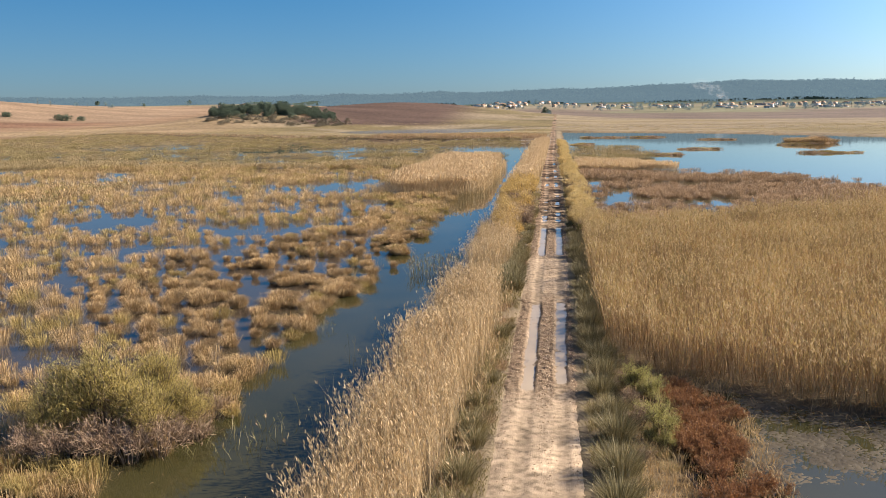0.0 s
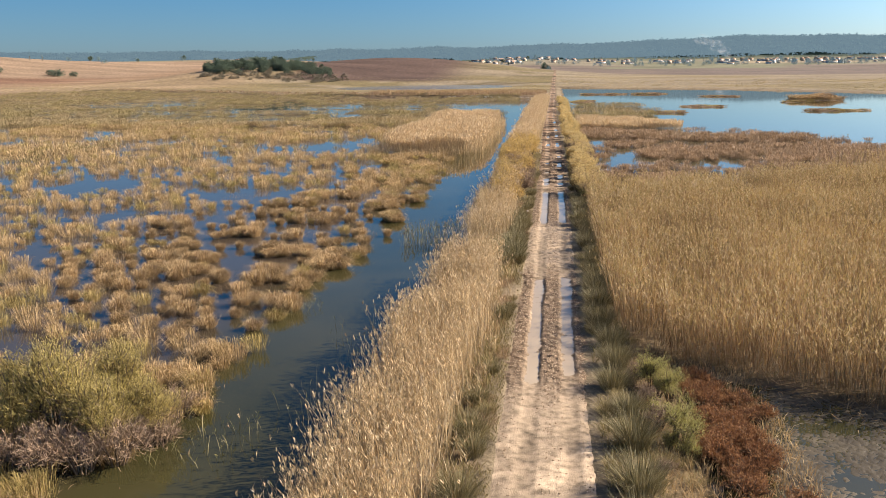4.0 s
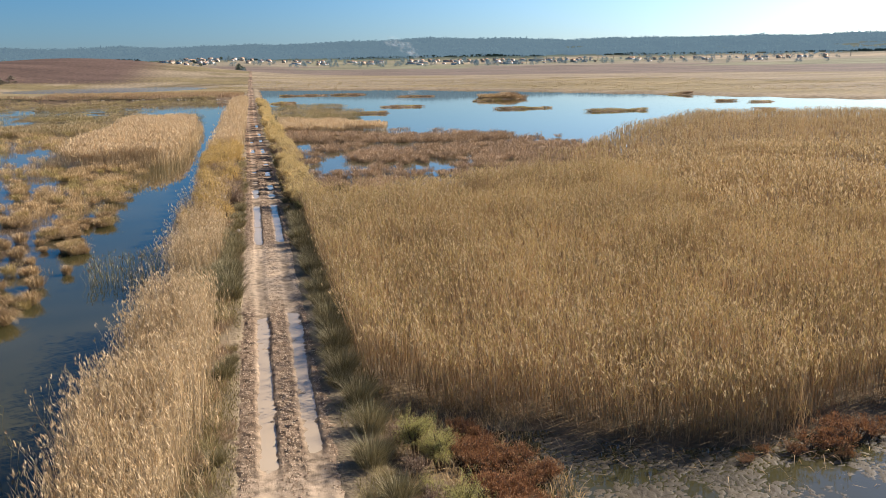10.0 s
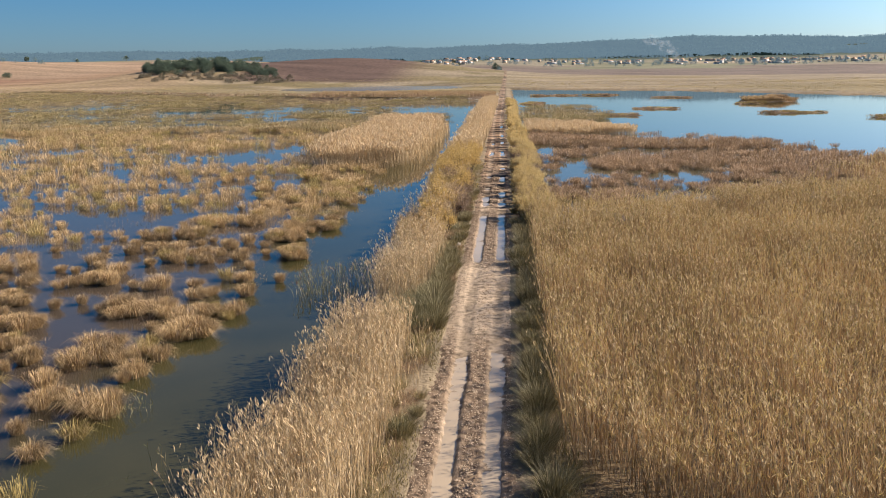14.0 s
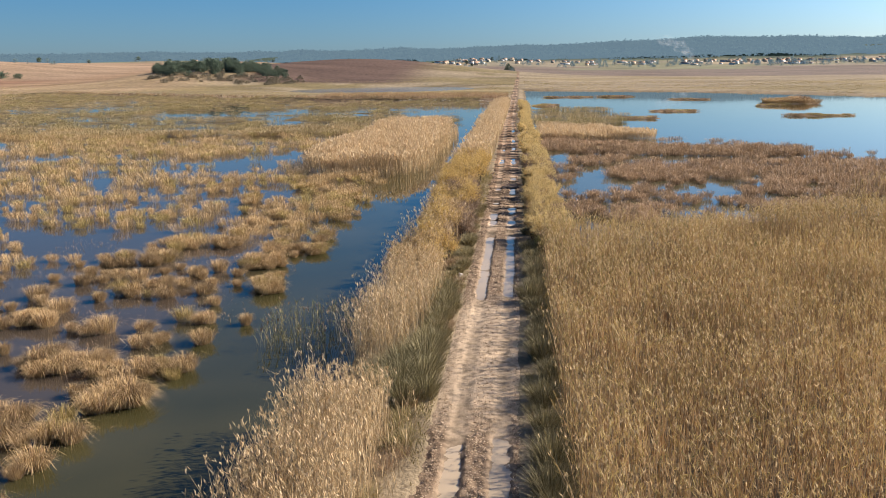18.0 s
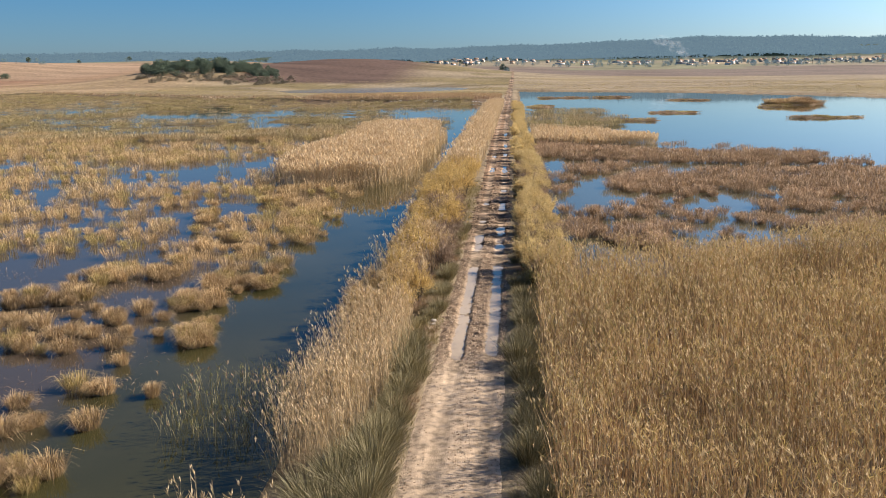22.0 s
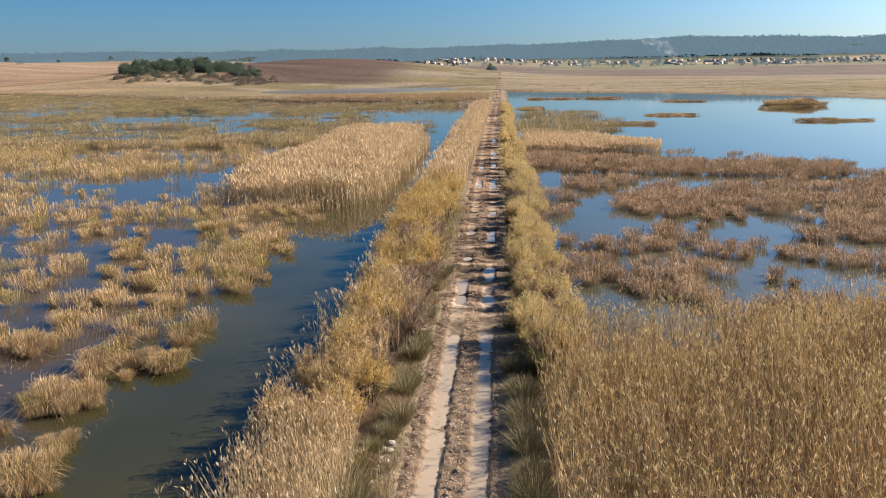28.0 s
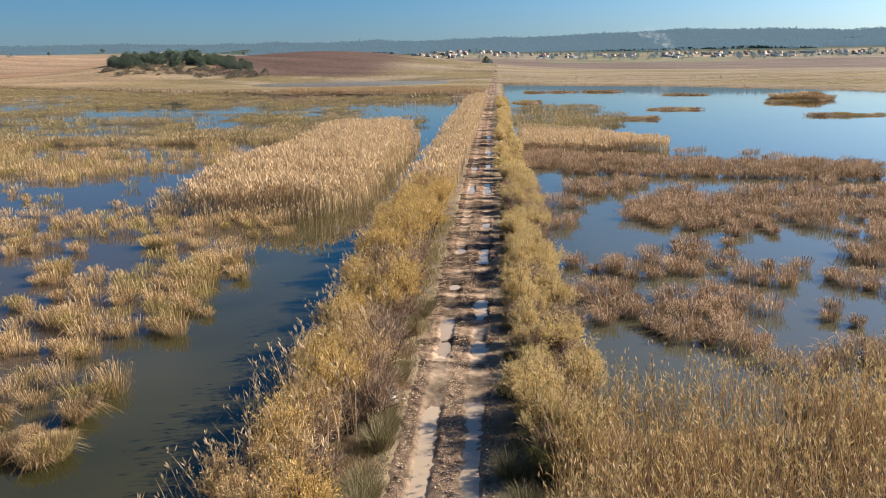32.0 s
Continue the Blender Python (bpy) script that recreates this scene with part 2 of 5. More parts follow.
def water_mat(name, mud, wave, size, strength, shallow=None):
    """Turbid water: a lit, silty body under a smooth, faintly rippled surface."""
    m = shade(name, mud, size=9.0, rough=0.03, spec=0.5)
    nt = m.node_tree
    b = nt.nodes["Principled BSDF"]
    b.inputs["IOR"].default_value = 1.333
    geo = nt.nodes.new("ShaderNodeNewGeometry")
    mp = nt.nodes.new("ShaderNodeMapping")
    mp.inputs["Scale"].default_value = wave
    nz = nt.nodes.new("ShaderNodeTexNoise")
    nz.inputs["Scale"].default_value = 1.0 / size
    nz.inputs["Detail"].default_value = 3.0
    nt.links.new(geo.outputs["Position"], mp.inputs[0])
    nt.links.new(mp.outputs[0], nz.inputs["Vector"])
    bp = nt.nodes.new("ShaderNodeBump")
    bp.inputs["Strength"].default_value, bp.inputs["Distance"].default_value = strength, 0.02
    nt.links.new(nz.outputs["Fac"], bp.inputs["Height"])
    nt.links.new(bp.outputs[0], b.inputs["Normal"])
    if shallow:
        # shallow silty water on the sun side of the track
        sx = nt.nodes.new("ShaderNodeSeparateXYZ")
        nt.links.new(geo.outputs["Position"], sx.inputs[0])
        mr = nt.nodes.new("ShaderNodeMapRange")
        mr.inputs[1].default_value, mr.inputs[2].default_value = 0.0, 9.0
        nt.links.new(sx.outputs[0], mr.inputs[0])
        far = nt.nodes.new("ShaderNodeMapRange")
        far.inputs[1].default_value, far.inputs[2].default_value = 210.0, 110.0
        nt.links.new(sx.outputs[1], far.inputs[0])
        both = nt.nodes.new("ShaderNodeMath")
        both.operation = "MULTIPLY"
        near = nt.nodes.new("ShaderNodeMapRange")
        near.inputs[1].default_value, near.inputs[2].default_value = 25.0, 60.0
        near.inputs[3].default_value = 0.15
        nt.links.new(sx.outputs[1], near.inputs[0])
        span = nt.nodes.new("ShaderNodeMath")
        span.operation = "MULTIPLY"
        nt.links.new(near.outputs[0], span.inputs[0])
        nt.links.new(far.outputs[0], span.inputs[1])
        nt.links.new(mr.outputs[0], both.inputs[0])
        nt.links.new(span.outputs[0], both.inputs[1])
        mx = nt.nodes.new("ShaderNodeMix")
        mx.data_type = "RGBA"
        nt.links.new(both.outputs[0], mx.inputs[0])
        old = b.inputs["Base Color"].links[0].from_socket
        nt.links.new(old, mx.inputs[6])
        mx.inputs[7].default_value = (*shallow, 1)
        # brown mud under a hand's depth of water among the sedge
        bank = nt.nodes.new("ShaderNodeMapRange")
        bank.inputs[1].default_value, bank.inputs[2].default_value = -14.6, -18.0
        nt.links.new(sx.outputs[0], bank.inputs[0])
        my = nt.nodes.new("ShaderNodeMix")
        my.data_type = "RGBA"
        nt.links.new(bank.outputs[0], my.inputs[0])
        nt.links.new(mx.outputs[2], my.inputs[6])
        my.inputs[7].default_value = (0.050, 0.039, 0.029, 1)
        nt.links.new(my.outputs[2], b.inputs["Base Color"])
    return m


M_WATER = water_mat("silty_water", [(0.024, 0.024, 0.009), (0.046, 0.041, 0.017)], (1.0, 0.6, 1.0), 0.6, 0.05, (0.062, 0.059, 0.034))
M_PUDDLE = water_mat("puddle_water", [(0.308, 0.239, 0.162), (0.385, 0.308, 0.216)], (1, 1, 1), 0.3, 0.02)
M_PUDDLE.node_tree.nodes["Principled BSDF"].inputs["Specular IOR Level"].default_value = 0.35
M_GRAVEL = shade("road_gravel", [(0.162, 0.107, 0.068), (0.291, 0.206, 0.136), (0.404, 0.313, 0.216)], 0.4, 0.9, island=0.8)
M_STONE = shade("pale_stone", [(0.277, 0.239, 0.193), (0.385, 0.347, 0.293)], 0.2, 0.85, bump=0.5, bump_size=0.05)
M_STEM = shade("reed_stem", [(0.228, 0.136, 0.063), (0.369, 0.244, 0.125), (0.470, 0.339, 0.195)], 0.8, 0.6, island=0.7, thin=0.2, patch=0.32)
M_LEAF = shade("reed_leaf", [(0.248, 0.176, 0.066), (0.364, 0.267, 0.101), (0.443, 0.339, 0.141)], 1.5, 0.6, island=0.6, thin=0.35, patch=0.34)
M_PLUME = shade("reed_plume", [(0.354, 0.244, 0.116), (0.482, 0.350, 0.186), (0.562, 0.433, 0.256)], 0.8, 0.8, island=0.8, thin=0.35)
M_STEM_PALE = shade("pale_reed_stem", [(0.320, 0.225, 0.125), (0.457, 0.341, 0.198), (0.564, 0.443, 0.275)], 0.8, 0.6, island=0.7, thin=0.2, patch=0.15)
M_LEAF_PALE = shade("pale_reed_leaf", [(0.327, 0.225, 0.112), (0.447, 0.325, 0.170), (0.523, 0.399, 0.224)], 1.5, 0.6, island=0.6, thin=0.35, patch=0.15)
M_PLUME_PALE = shade("pale_reed_plume", [(0.410, 0.286, 0.153), (0.572, 0.421, 0.247), (0.659, 0.520, 0.338)], 0.8, 0.8, island=0.8, thin=0.35)
M_FARSEDGE = shade("far_sedge_straw", [(0.227, 0.159, 0.080), (0.362, 0.272, 0.144), (0.444, 0.349, 0.195)], 6.0, 0.8, island=0.4, thin=0.2, patch=0.15)
M_FAROLIVE = shade("far_sedge_olive", [(0.192, 0.153, 0.063), (0.293, 0.233, 0.107), (0.372, 0.301, 0.147)], 6.0, 0.8, island=0.4, thin=0.2, patch=0.15)
M_GREENREED = shade("green_reed_leaf", [(0.077, 0.092, 0.031), (0.169, 0.162, 0.058), (0.262, 0.223, 0.085)], 0.8, 0.6, island=0.7, thin=0.3)
M_TUSS = shade("sedge_straw", [(0.240, 0.149, 0.067), (0.427, 0.294, 0.144), (0.560, 0.417, 0.230)], 2.5, 0.7, island=0.6, thin=0.25, patch=0.22)
M_TUSS_DARK = shade("brown_sedge", [(0.145, 0.091, 0.053), (0.335, 0.223, 0.133), (0.436, 0.312, 0.199)], 2.5, 0.7, island=0.6, thin=0.25, patch=0.2)
M_TUSS_GREEN = shade("olive_sedge", [(0.193, 0.144, 0.049), (0.352, 0.264, 0.094), (0.464, 0.364, 0.159)], 2.5, 0.7, island=0.6, thin=0.25, patch=0.2)
M_RUSH = shade("grey_green_rush", [(0.088, 0.077, 0.033), (0.197, 0.169, 0.084), (0.375, 0.318, 0.188)], 1.2, 0.55, island=0.7, thin=0.15)
M_GRASS = shade("verge_grass", [(0.108, 0.096, 0.035), (0.231, 0.185, 0.077), (0.354, 0.277, 0.146)], 1.2, 0.7, island=0.6, thin=0.25)
M_DRYGRASS = shade("dry_tuft", [(0.154, 0.123, 0.050), (0.277, 0.223, 0.100), (0.400, 0.323, 0.169)], 1.2, 0.7, island=0.7, thin=0.2)
M_TAM = shade("tamarisk_green", [(0.279, 0.226, 0.070), (0.439, 0.352, 0.120), (0.547, 0.440, 0.185)], 1.5, 0.7, island=0.6, thin=0.45)
M_FRESH = shade("fresh_green", [(0.224, 0.208, 0.062), (0.362, 0.333, 0.115), (0.475, 0.416, 0.185)], 1.0, 0.7, island=0.6, thin=0.45)
M_YELLOW = shade("yellow_leaf", [(0.407, 0.268, 0.081), (0.599, 0.413, 0.142), (0.701, 0.515, 0.217)], 1.5, 0.7, island=0.6, thin=0.35)
M_ORANGE = shade("orange_leaf", [(0.354, 0.232, 0.100), (0.505, 0.348, 0.160), (0.603, 0.456, 0.251)], 1.2, 0.7, island=0.6, thin=0.35)
M_HEDGE = shade("hedge_leaf", [(0.401, 0.297, 0.112), (0.566, 0.423, 0.185), (0.661, 0.515, 0.263)], 1.5, 0.7, island=0.6, thin=0.5)
M_TWIG = shade("bare_pink_twig", [(0.177, 0.114, 0.074), (0.278, 0.194, 0.130), (0.348, 0.258, 0.178)], 1.2, 0.7, island=0.7, thin=0.1)
M_RUST = shade("rusty_herb", [(0.145, 0.063, 0.028), (0.280, 0.134, 0.058), (0.402, 0.219, 0.098)], 0.9, 0.75, island=0.6, thin=0.2)
M_BARK = shade("grey_bark", [(0.069, 0.050, 0.035), (0.146, 0.108, 0.077)], 0.15, 0.9, bump=0.5, bump_size=0.02)
M_OAK = shade("evergreen_leaf", [(0.055, 0.08, 0.055), (0.08, 0.11, 0.072), (0.11, 0.14, 0.09)], 4.0, 0.7, island=0.5)
M_SCRUB = shade("grey_scrub", [(0.10, 0.088, 0.060), (0.16, 0.138, 0.095), (0.22, 0.188, 0.13)], 4.0, 0.8, island=0.5)
M_PINE_HAZED = shade("hazed_pine_wood", [(0.023, 0.036, 0.033), (0.029, 0.044, 0.038), (0.035, 0.052, 0.044)], 60.0, 0.9, island=0.5, thin=0.5, spec=0.0)


def add_haze_glow(m, colour, strength):
    """Makes a far material glow faintly, to imitate the haze in front of it."""
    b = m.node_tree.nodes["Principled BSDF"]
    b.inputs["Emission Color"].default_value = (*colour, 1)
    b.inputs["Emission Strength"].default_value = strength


# the ridge's pines get a bluish glow of their own as painted haze
add_haze_glow(M_PINE_HAZED, (0.29, 0.45, 0.60), 0.33)
# oak leaf again, with a weaker bluish glow imitating haze over the village
M_OAK_HAZED = M_OAK.copy()
M_OAK_HAZED.name = "village_leaf"
add_haze_glow(M_OAK_HAZED, (0.29, 0.45, 0.62), 0.09)
M_MAT_BROWN = shade("brown_sedge_mat", [(0.092, 0.062, 0.035), (0.193, 0.131, 0.077), (0.293, 0.208, 0.131)], 0.9, 0.9, bump=1.0, bump_size=0.35, thin=0.1, patch=0.2)
# lower growth, its colour darkened to put in the shade at clump bases
M_MAT_SHADED = shade("sedge_mat", [(0.062, 0.045, 0.019), (0.129, 0.095, 0.045), (0.200, 0.151, 0.079)], 0.9, 0.9, bump=1.0, bump_size=0.35, thin=0.1, patch=0.25)
M_MUD = shade("drying_mud", [(0.030, 0.023, 0.013), (0.056, 0.044, 0.027), (0.085, 0.069, 0.044)], 1.3, 0.6, bump=0.35, bump_size=0.05, spec=0.25, patch=0.35)
M_WALL = shade("limewash_wall", [(0.58, 0.58, 0.57), (0.74, 0.735, 0.72)], 3.0, 0.85)
M_WALL_OCHRE = shade("ochre_wall", [(0.55, 0.45, 0.33), (0.66, 0.55, 0.42)], 3.0, 0.85)
M_ROOF = shade("clay_tile_roof", [(0.332, 0.185, 0.120), (0.462, 0.287, 0.194)], 1.5, 0.85, bump=0.4, bump_size=0.2)
M_PANE = shade("dark_pane", [(0.03, 0.035, 0.04), (0.05, 0.055, 0.06)], 1.0, 0.1, spec=0.5)


def soil_mat():
    """Bare and grassy ground: the soil colour with clods, tufts and damp patches."""
    m = shade("soil", [(0.55, 0.55, 0.55), (1.0, 1.0, 1.0), (1.3, 1.3, 1.3)], 2.2, 0.95, bump=0.5, bump_size=0.2, spec=0.1)
    nt = m.node_tree
    b = nt.nodes["Principled BSDF"]
    at = nt.nodes.new("ShaderNodeVertexColor")
    at.layer_name = "soil"
    ramp = [n for n in nt.nodes if n.type == "VALTORGB"][0]
    geo = [n for n in nt.nodes if n.type == "NEW_GEOMETRY"][0]
    big = nt.nodes.new("ShaderNodeTexNoise")
    big.inputs["Scale"].default_value, big.inputs["Detail"].default_value = 0.02, 8.0
    mp = nt.nodes.new("ShaderNodeMapping")
    mp.inputs["Scale"].default_value = (0.5, 1.6, 1.0)
    nt.links.new(geo.outputs["Position"], mp.inputs[0])
    nt.links.new(mp.outputs[0], big.inputs["Vector"])
    mr = nt.nodes.new("ShaderNodeMapRange")
    mr.inputs[1].default_value, mr.inputs[2].default_value = 0.3, 0.7
    mr.inputs[3].default_value, mr.inputs[4].default_value = 0.72, 1.25
    nt.links.new(big.outputs["Fac"], mr.inputs[0])
    m1 = nt.nodes.new("ShaderNodeVectorMath")
    m1.operation = "MULTIPLY"
    nt.links.new(at.outputs[0], m1.inputs[0])
    nt.links.new(ramp.outputs[0], m1.inputs[1])
    m2 = nt.nodes.new("ShaderNodeVectorMath")
    m2.operation = "SCALE"
    nt.links.new(m1.outputs[0], m2.inputs[0])
    nt.links.new(mr.outputs[0], m2.inputs["Scale"])
    nt.links.new(m2.outputs[0], b.inputs["Base Color"])
    return m


M_SOIL = soil_mat()
M_ROAD = M_SOIL.copy()
M_ROAD.name = "clay_road"
for node in M_ROAD.node_tree.nodes:
    if node.type == "BUMP":
        node.inputs["Distance"].default_value, node.inputs["Strength"].default_value = 0.03, 1.0
    if node.type == "TEX_NOISE" and abs(node.inputs["Scale"].default_value - 5.0) < 0.1:
        node.inputs["Scale"].default_value = 26.0
    if node.type == "TEX_NOISE" and abs(node.inputs["Scale"].default_value - 1 / 2.2) < 0.01:
        node.inputs["Scale"].default_value = 1 / 0.35

# ---- the lie of the land ----
SHORE_X = [-60, 3, 10, 85, 140, 170, 200, 260, 400, 900]
SHORE_Y = [505, 505, 500, 448, 368, 300, 240, 190, 150, 120]
LEFT_X = [-900, -285, -185, -125, -97, -75, -35, 0]
LEFT_Y = [700, 515, 441, 391, 372, 352, 342, 337]
RIDGE_A = [-70, -36, -26, -11, 0, 8, 13, 20, 26, 38, 60]
RIDGE_H = [70, 72, 79, 77, 85, 92, 99, 91, 97, 94, 90]


def bend(y):
    """The track's slight drift to the canal side as it runs away over the plain."""
    return -np.interp(y, [0, 60, 110, 150, 200, 300, 1000], [0.08, 0.12, 0.3, 0.65, 1.2, 1.3, 1.9])


def ground_z(x, y):
    x, y = np.asarray(x, float), np.asarray(y, float)
    r, a = np.hypot(x, y), np.degrees(np.arctan2(x, y))
    # far country: a slow rise, the ploughed hill, the red hill, the wooded ridge
    far = np.interp(r, [0, 420, 650, 900, 1300, 1700], [0.0, 0.05, 0.3, 1.2, 7.0, 18.0])
    far = far + 21 * np.exp(-((x + 170) / 160) ** 2 - ((y - 900) / 170) ** 2)
    far = far + 36 * np.exp(-((x + 840) / 260) ** 2 - ((y - 900) / 260) ** 2)
    far = far + 9 * np.exp(-((x + 60) / 150) ** 2 - ((y - 1600) / 220) ** 2)
    far = far + 19 * np.exp(-((x + 480) / 260) ** 2 - ((y - 1250) / 250) ** 2)
    far = far + 12 * np.exp(-((x + 262) / 78) ** 2 - ((y - 715) / 95) ** 2)
    ridge = np.interp(a, RIDGE_A, RIDGE_H) + 16 * (fbm(x, y, 420, 40) - 0.5)
    w = step(r, 1850, 2750)
    far = far * (1 - w) + (ridge - 15) * w
    far = far - 60 * step(r, 2900, 4300)
    # the wet plain
    shore = np.where(x > 0, np.interp(x, SHORE_X, SHORE_Y), np.interp(x, LEFT_X, LEFT_Y))
    land = step(y, shore - 4, shore + 5)
    bed = -0.74 + 0.16 * (fbm(x, y, 5.0, 3) - 0.5) * 2
    lagoon = np.exp(-(((x + 88) / 58) ** 2 + ((y - 560) / 68) ** 2) ** 2)
    pond = np.clip(2.0 * lagoon, 0, 1)
    z = (bed * (1 - land) + far * land) * (1 - pond) - 1.0 * pond
    # reed field on the sun side of the track
    field = step(x, 2.0, 3.6) * (1 - step(x, 60, 90)) * step(y - np.interp(x, [3, 6, 9, 13, 18, 30, 60], [22, 19, 17.5, 15, 15, 13, 12]), -1.6, 0.6) * (1 - step(y, np.interp(x, [3, 15, 26, 49, 90], [66, 68, 76, 92, 120]), np.interp(x, [3, 15, 26, 49, 90], [70, 72, 80, 98, 126])))
    z = z * (1 - field) + (-0.46 + 0.08 * (fbm(x, y, 3, 9) - 0.5)) * field
    shore_reeds = step(x, 30, 36) * step(y, 88, 92) * (1 - step(x, 140, 160)) * step(np.interp(x, [33, 45, 73, 107, 150], [90, 104, 145, 178, 165]) - y, 0, 6) + step(x, 4, 6) * step(y, 157, 160) * (1 - step(x + 0.35 * (y - 160), 24, 28)) * (1 - step(y, 196, 204))
    z = np.maximum(z, -0.50 * np.clip(shore_reeds, 0, 1) - 2.0 * (1 - np.clip(shore_reeds, 0, 1)))
    mud = step(x, 5, 8) * (1 - step(x, 40, 50)) * (1 - step(y, 14, 17))
    z = z * (1 - mud) + (-0.60 + 0.10 * (fbm(x, y, 2.5, 12) - 0.5)) * mud
    # canal, then the track's bank
    x = x - bend(y)
    canal = step(-x, 6.0, 7.4) * (1 - step(-x, 13.0, 14.6)) * (1 - step(y, 292, 300))
    z = z - 0.7 * canal
    z = z + 0.85 * np.exp(-((y - shore - 3) / 3.5) ** 2) * (x < 0) * step(x, -130, -100)
    edge = 0.35 * (fbm(x * 0 + 3, y, 3.0, 17) - 0.5)
    bank = np.interp(x + edge, [-7.6, -6.4, -4.5, -2.6, -1.9, 2.0, 2.7, 4.0, 6.5], [0, 0.3, 0.6, 0.9, 1, 1, 0.85, 0.45, 0])
    bank = bank * (1 - step(y, 520, 640))
    top = -0.20 + 0.165 * step(np.abs(x + 0.05), 1.2, 1.55) + 0.07 * (fbm(x, y, 0.9, 21) - 0.5) * (np.abs(x) > 1.8)
    return z * (1 - bank) + top * bank


def soil_colour(x, y, z):
    """The colour of the soil or turf, field by field, partly greyed to imitate haze."""
    r, a = np.hypot(x, y), np.degrees(np.arctan2(x, y))
    c = np.empty((len(x), 3))
    c[:] = (0.154, 0.112, 0.065)

    def paint(col, w):
        c[:] = c * (1 - w[:, None]) + np.array(col) * w[:, None]
    jag = 40 * (fbm(x, y, 90, 50) - 0.5)
    shore = np.where(x > 0, np.interp(x, SHORE_X, SHORE_Y), np.interp(x, LEFT_X, LEFT_Y))
    # dry grass of the plain, its tan greyed a little as painted haze
    paint((0.222, 0.176, 0.114), step(y, shore - 2, shore + 8))
    paint((0.131, 0.089, 0.058), step(y, shore - 3, shore) * (1 - step(y, shore + 9, shore + 13)) * (x < 0))
    paint((0.146, 0.115, 0.058), (x < 0) * step(y, shore + 18, shore + 40) * step(fbm(x * 0.35, y, 26, 53), 0.48, 0.56))
    paint((0.200, 0.154, 0.073), step(y, shore + 20, shore + 60) * step(fbm(x, y, 120, 52), 0.45, 0.6) * 0.7)
    paint((0.262, 0.189, 0.112), step(r + jag, 560, 590) * step(-x, 200, 260))
    paint((0.092, 0.060, 0.046), step(r + jag * 0.4, 640, 665) * step(x + 0.35 * (y - 700), -235, -215) * (1 - step(x, -110, -60)))
    paint((0.146, 0.112, 0.089), step(r + jag * 0.4, 880, 930) * step(x, -110, -60))
    paint((0.231, 0.181, 0.108), step(r + jag, 1000, 1020) * step(x, -300, -280) * (1 - step(x, -110, -60)))
    paint((0.205, 0.175, 0.122), step(r + jag, 1380, 1400) * step(x, -110, -60))
    paint((0.239, 0.158, 0.096), step(r + jag, 700, 740) * step(-x, 300, 340))
    paint((0.181, 0.104, 0.065), step(r + jag, 800, 830) * step(-x, 420, 460))
    paint((0.254, 0.177, 0.115), step(r + jag, 905, 925) * step(-x, 420, 460))
    # green village fields, greyed in the colour to imitate haze
    paint((0.165, 0.158, 0.098), step(r + jag, 1250, 1290) * step(fbm(x, y, 260, 55), 0.42, 0.5))
    paint((0.277, 0.223, 0.146), step(r + jag, 1500, 1540) * step(fbm(x, y, 200, 57), 0.5, 0.56))
    paint((0.046, 0.065, 0.046), step(r + jag * 2, 2020, 2100))
    paint((0.070, 0.054, 0.036), step(x, 5, 7) * (1 - step(x, 60, 80)) * (1 - step(y, 14, 18)))
    near = step(3.2 - np.abs(x), 0, 0.8) * (y < 600)
    paint((0.190, 0.148, 0.095), near * (1 - step(y, 480, 560)))
    return c


def grid_lines(stops):
    out = []
    for a, b, d in stops:
        out.extend(np.arange(a, b, d))
    out.append(stops[-1][1])
    return np.array(out)


def sheet(name, xs, ys, zfun, mats, drop=None):
    X, Y = np.meshgrid(xs, ys)
    v = np.stack([X.ravel(), Y.ravel(), zfun(X.ravel(), Y.ravel())], 1)
    nx, ny = len(xs), len(ys)
    i = (np.arange(ny - 1)[:, None] * nx + np.arange(nx - 1)[None]).ravel()
    q = np.stack([i, i + 1, i + 1 + nx, i + nx], 1)
    me = mesh_of(name, v, q, mats)
    me.polygons.foreach_set("use_smooth", np.ones(len(q), dtype=bool))
    return me, v


def build_ground():
    half = grid_lines([(0, 3, 0.25), (3, 8, 0.6), (8, 20, 1.7), (20, 60, 5), (60, 200, 12), (200, 900, 28), (900, 4600, 130)])
    xs = np.concatenate([-half[:0:-1], half])
    ys = grid_lines([(-400, -60, 40), (-60, 0, 4), (0, 130, 1.3), (130, 330, 3), (330, 620, 5), (620, 1300, 14), (1300, 2800, 40), (2800, 4600, 150)])
    me, v = sheet("ground", xs, ys, ground_z, [M_SOIL])
    at = me.color_attributes.new("soil", "FLOAT_COLOR", "POINT")
    c = np.ones((len(v), 4), np.float32)
    c[:, :3] = soil_colour(v[:, 0], v[:, 1], v[:, 2])
    at.data.foreach_set("color", c.ravel())
    tagged(new("ground", me), "brown marsh soil, dry grass plain and ploughed fields", "ground", kind="structure")


build_ground()


def build_water():
    me, v = sheet("water", np.linspace(-900, 900, 19), np.linspace(-390, 640, 12), lambda x, y: np.full(len(x), WATER), [M_WATER])
    tagged(new("water", me), "still, silty blue-brown water of marsh, canal and lake", "water", kind="structure")


build_water()


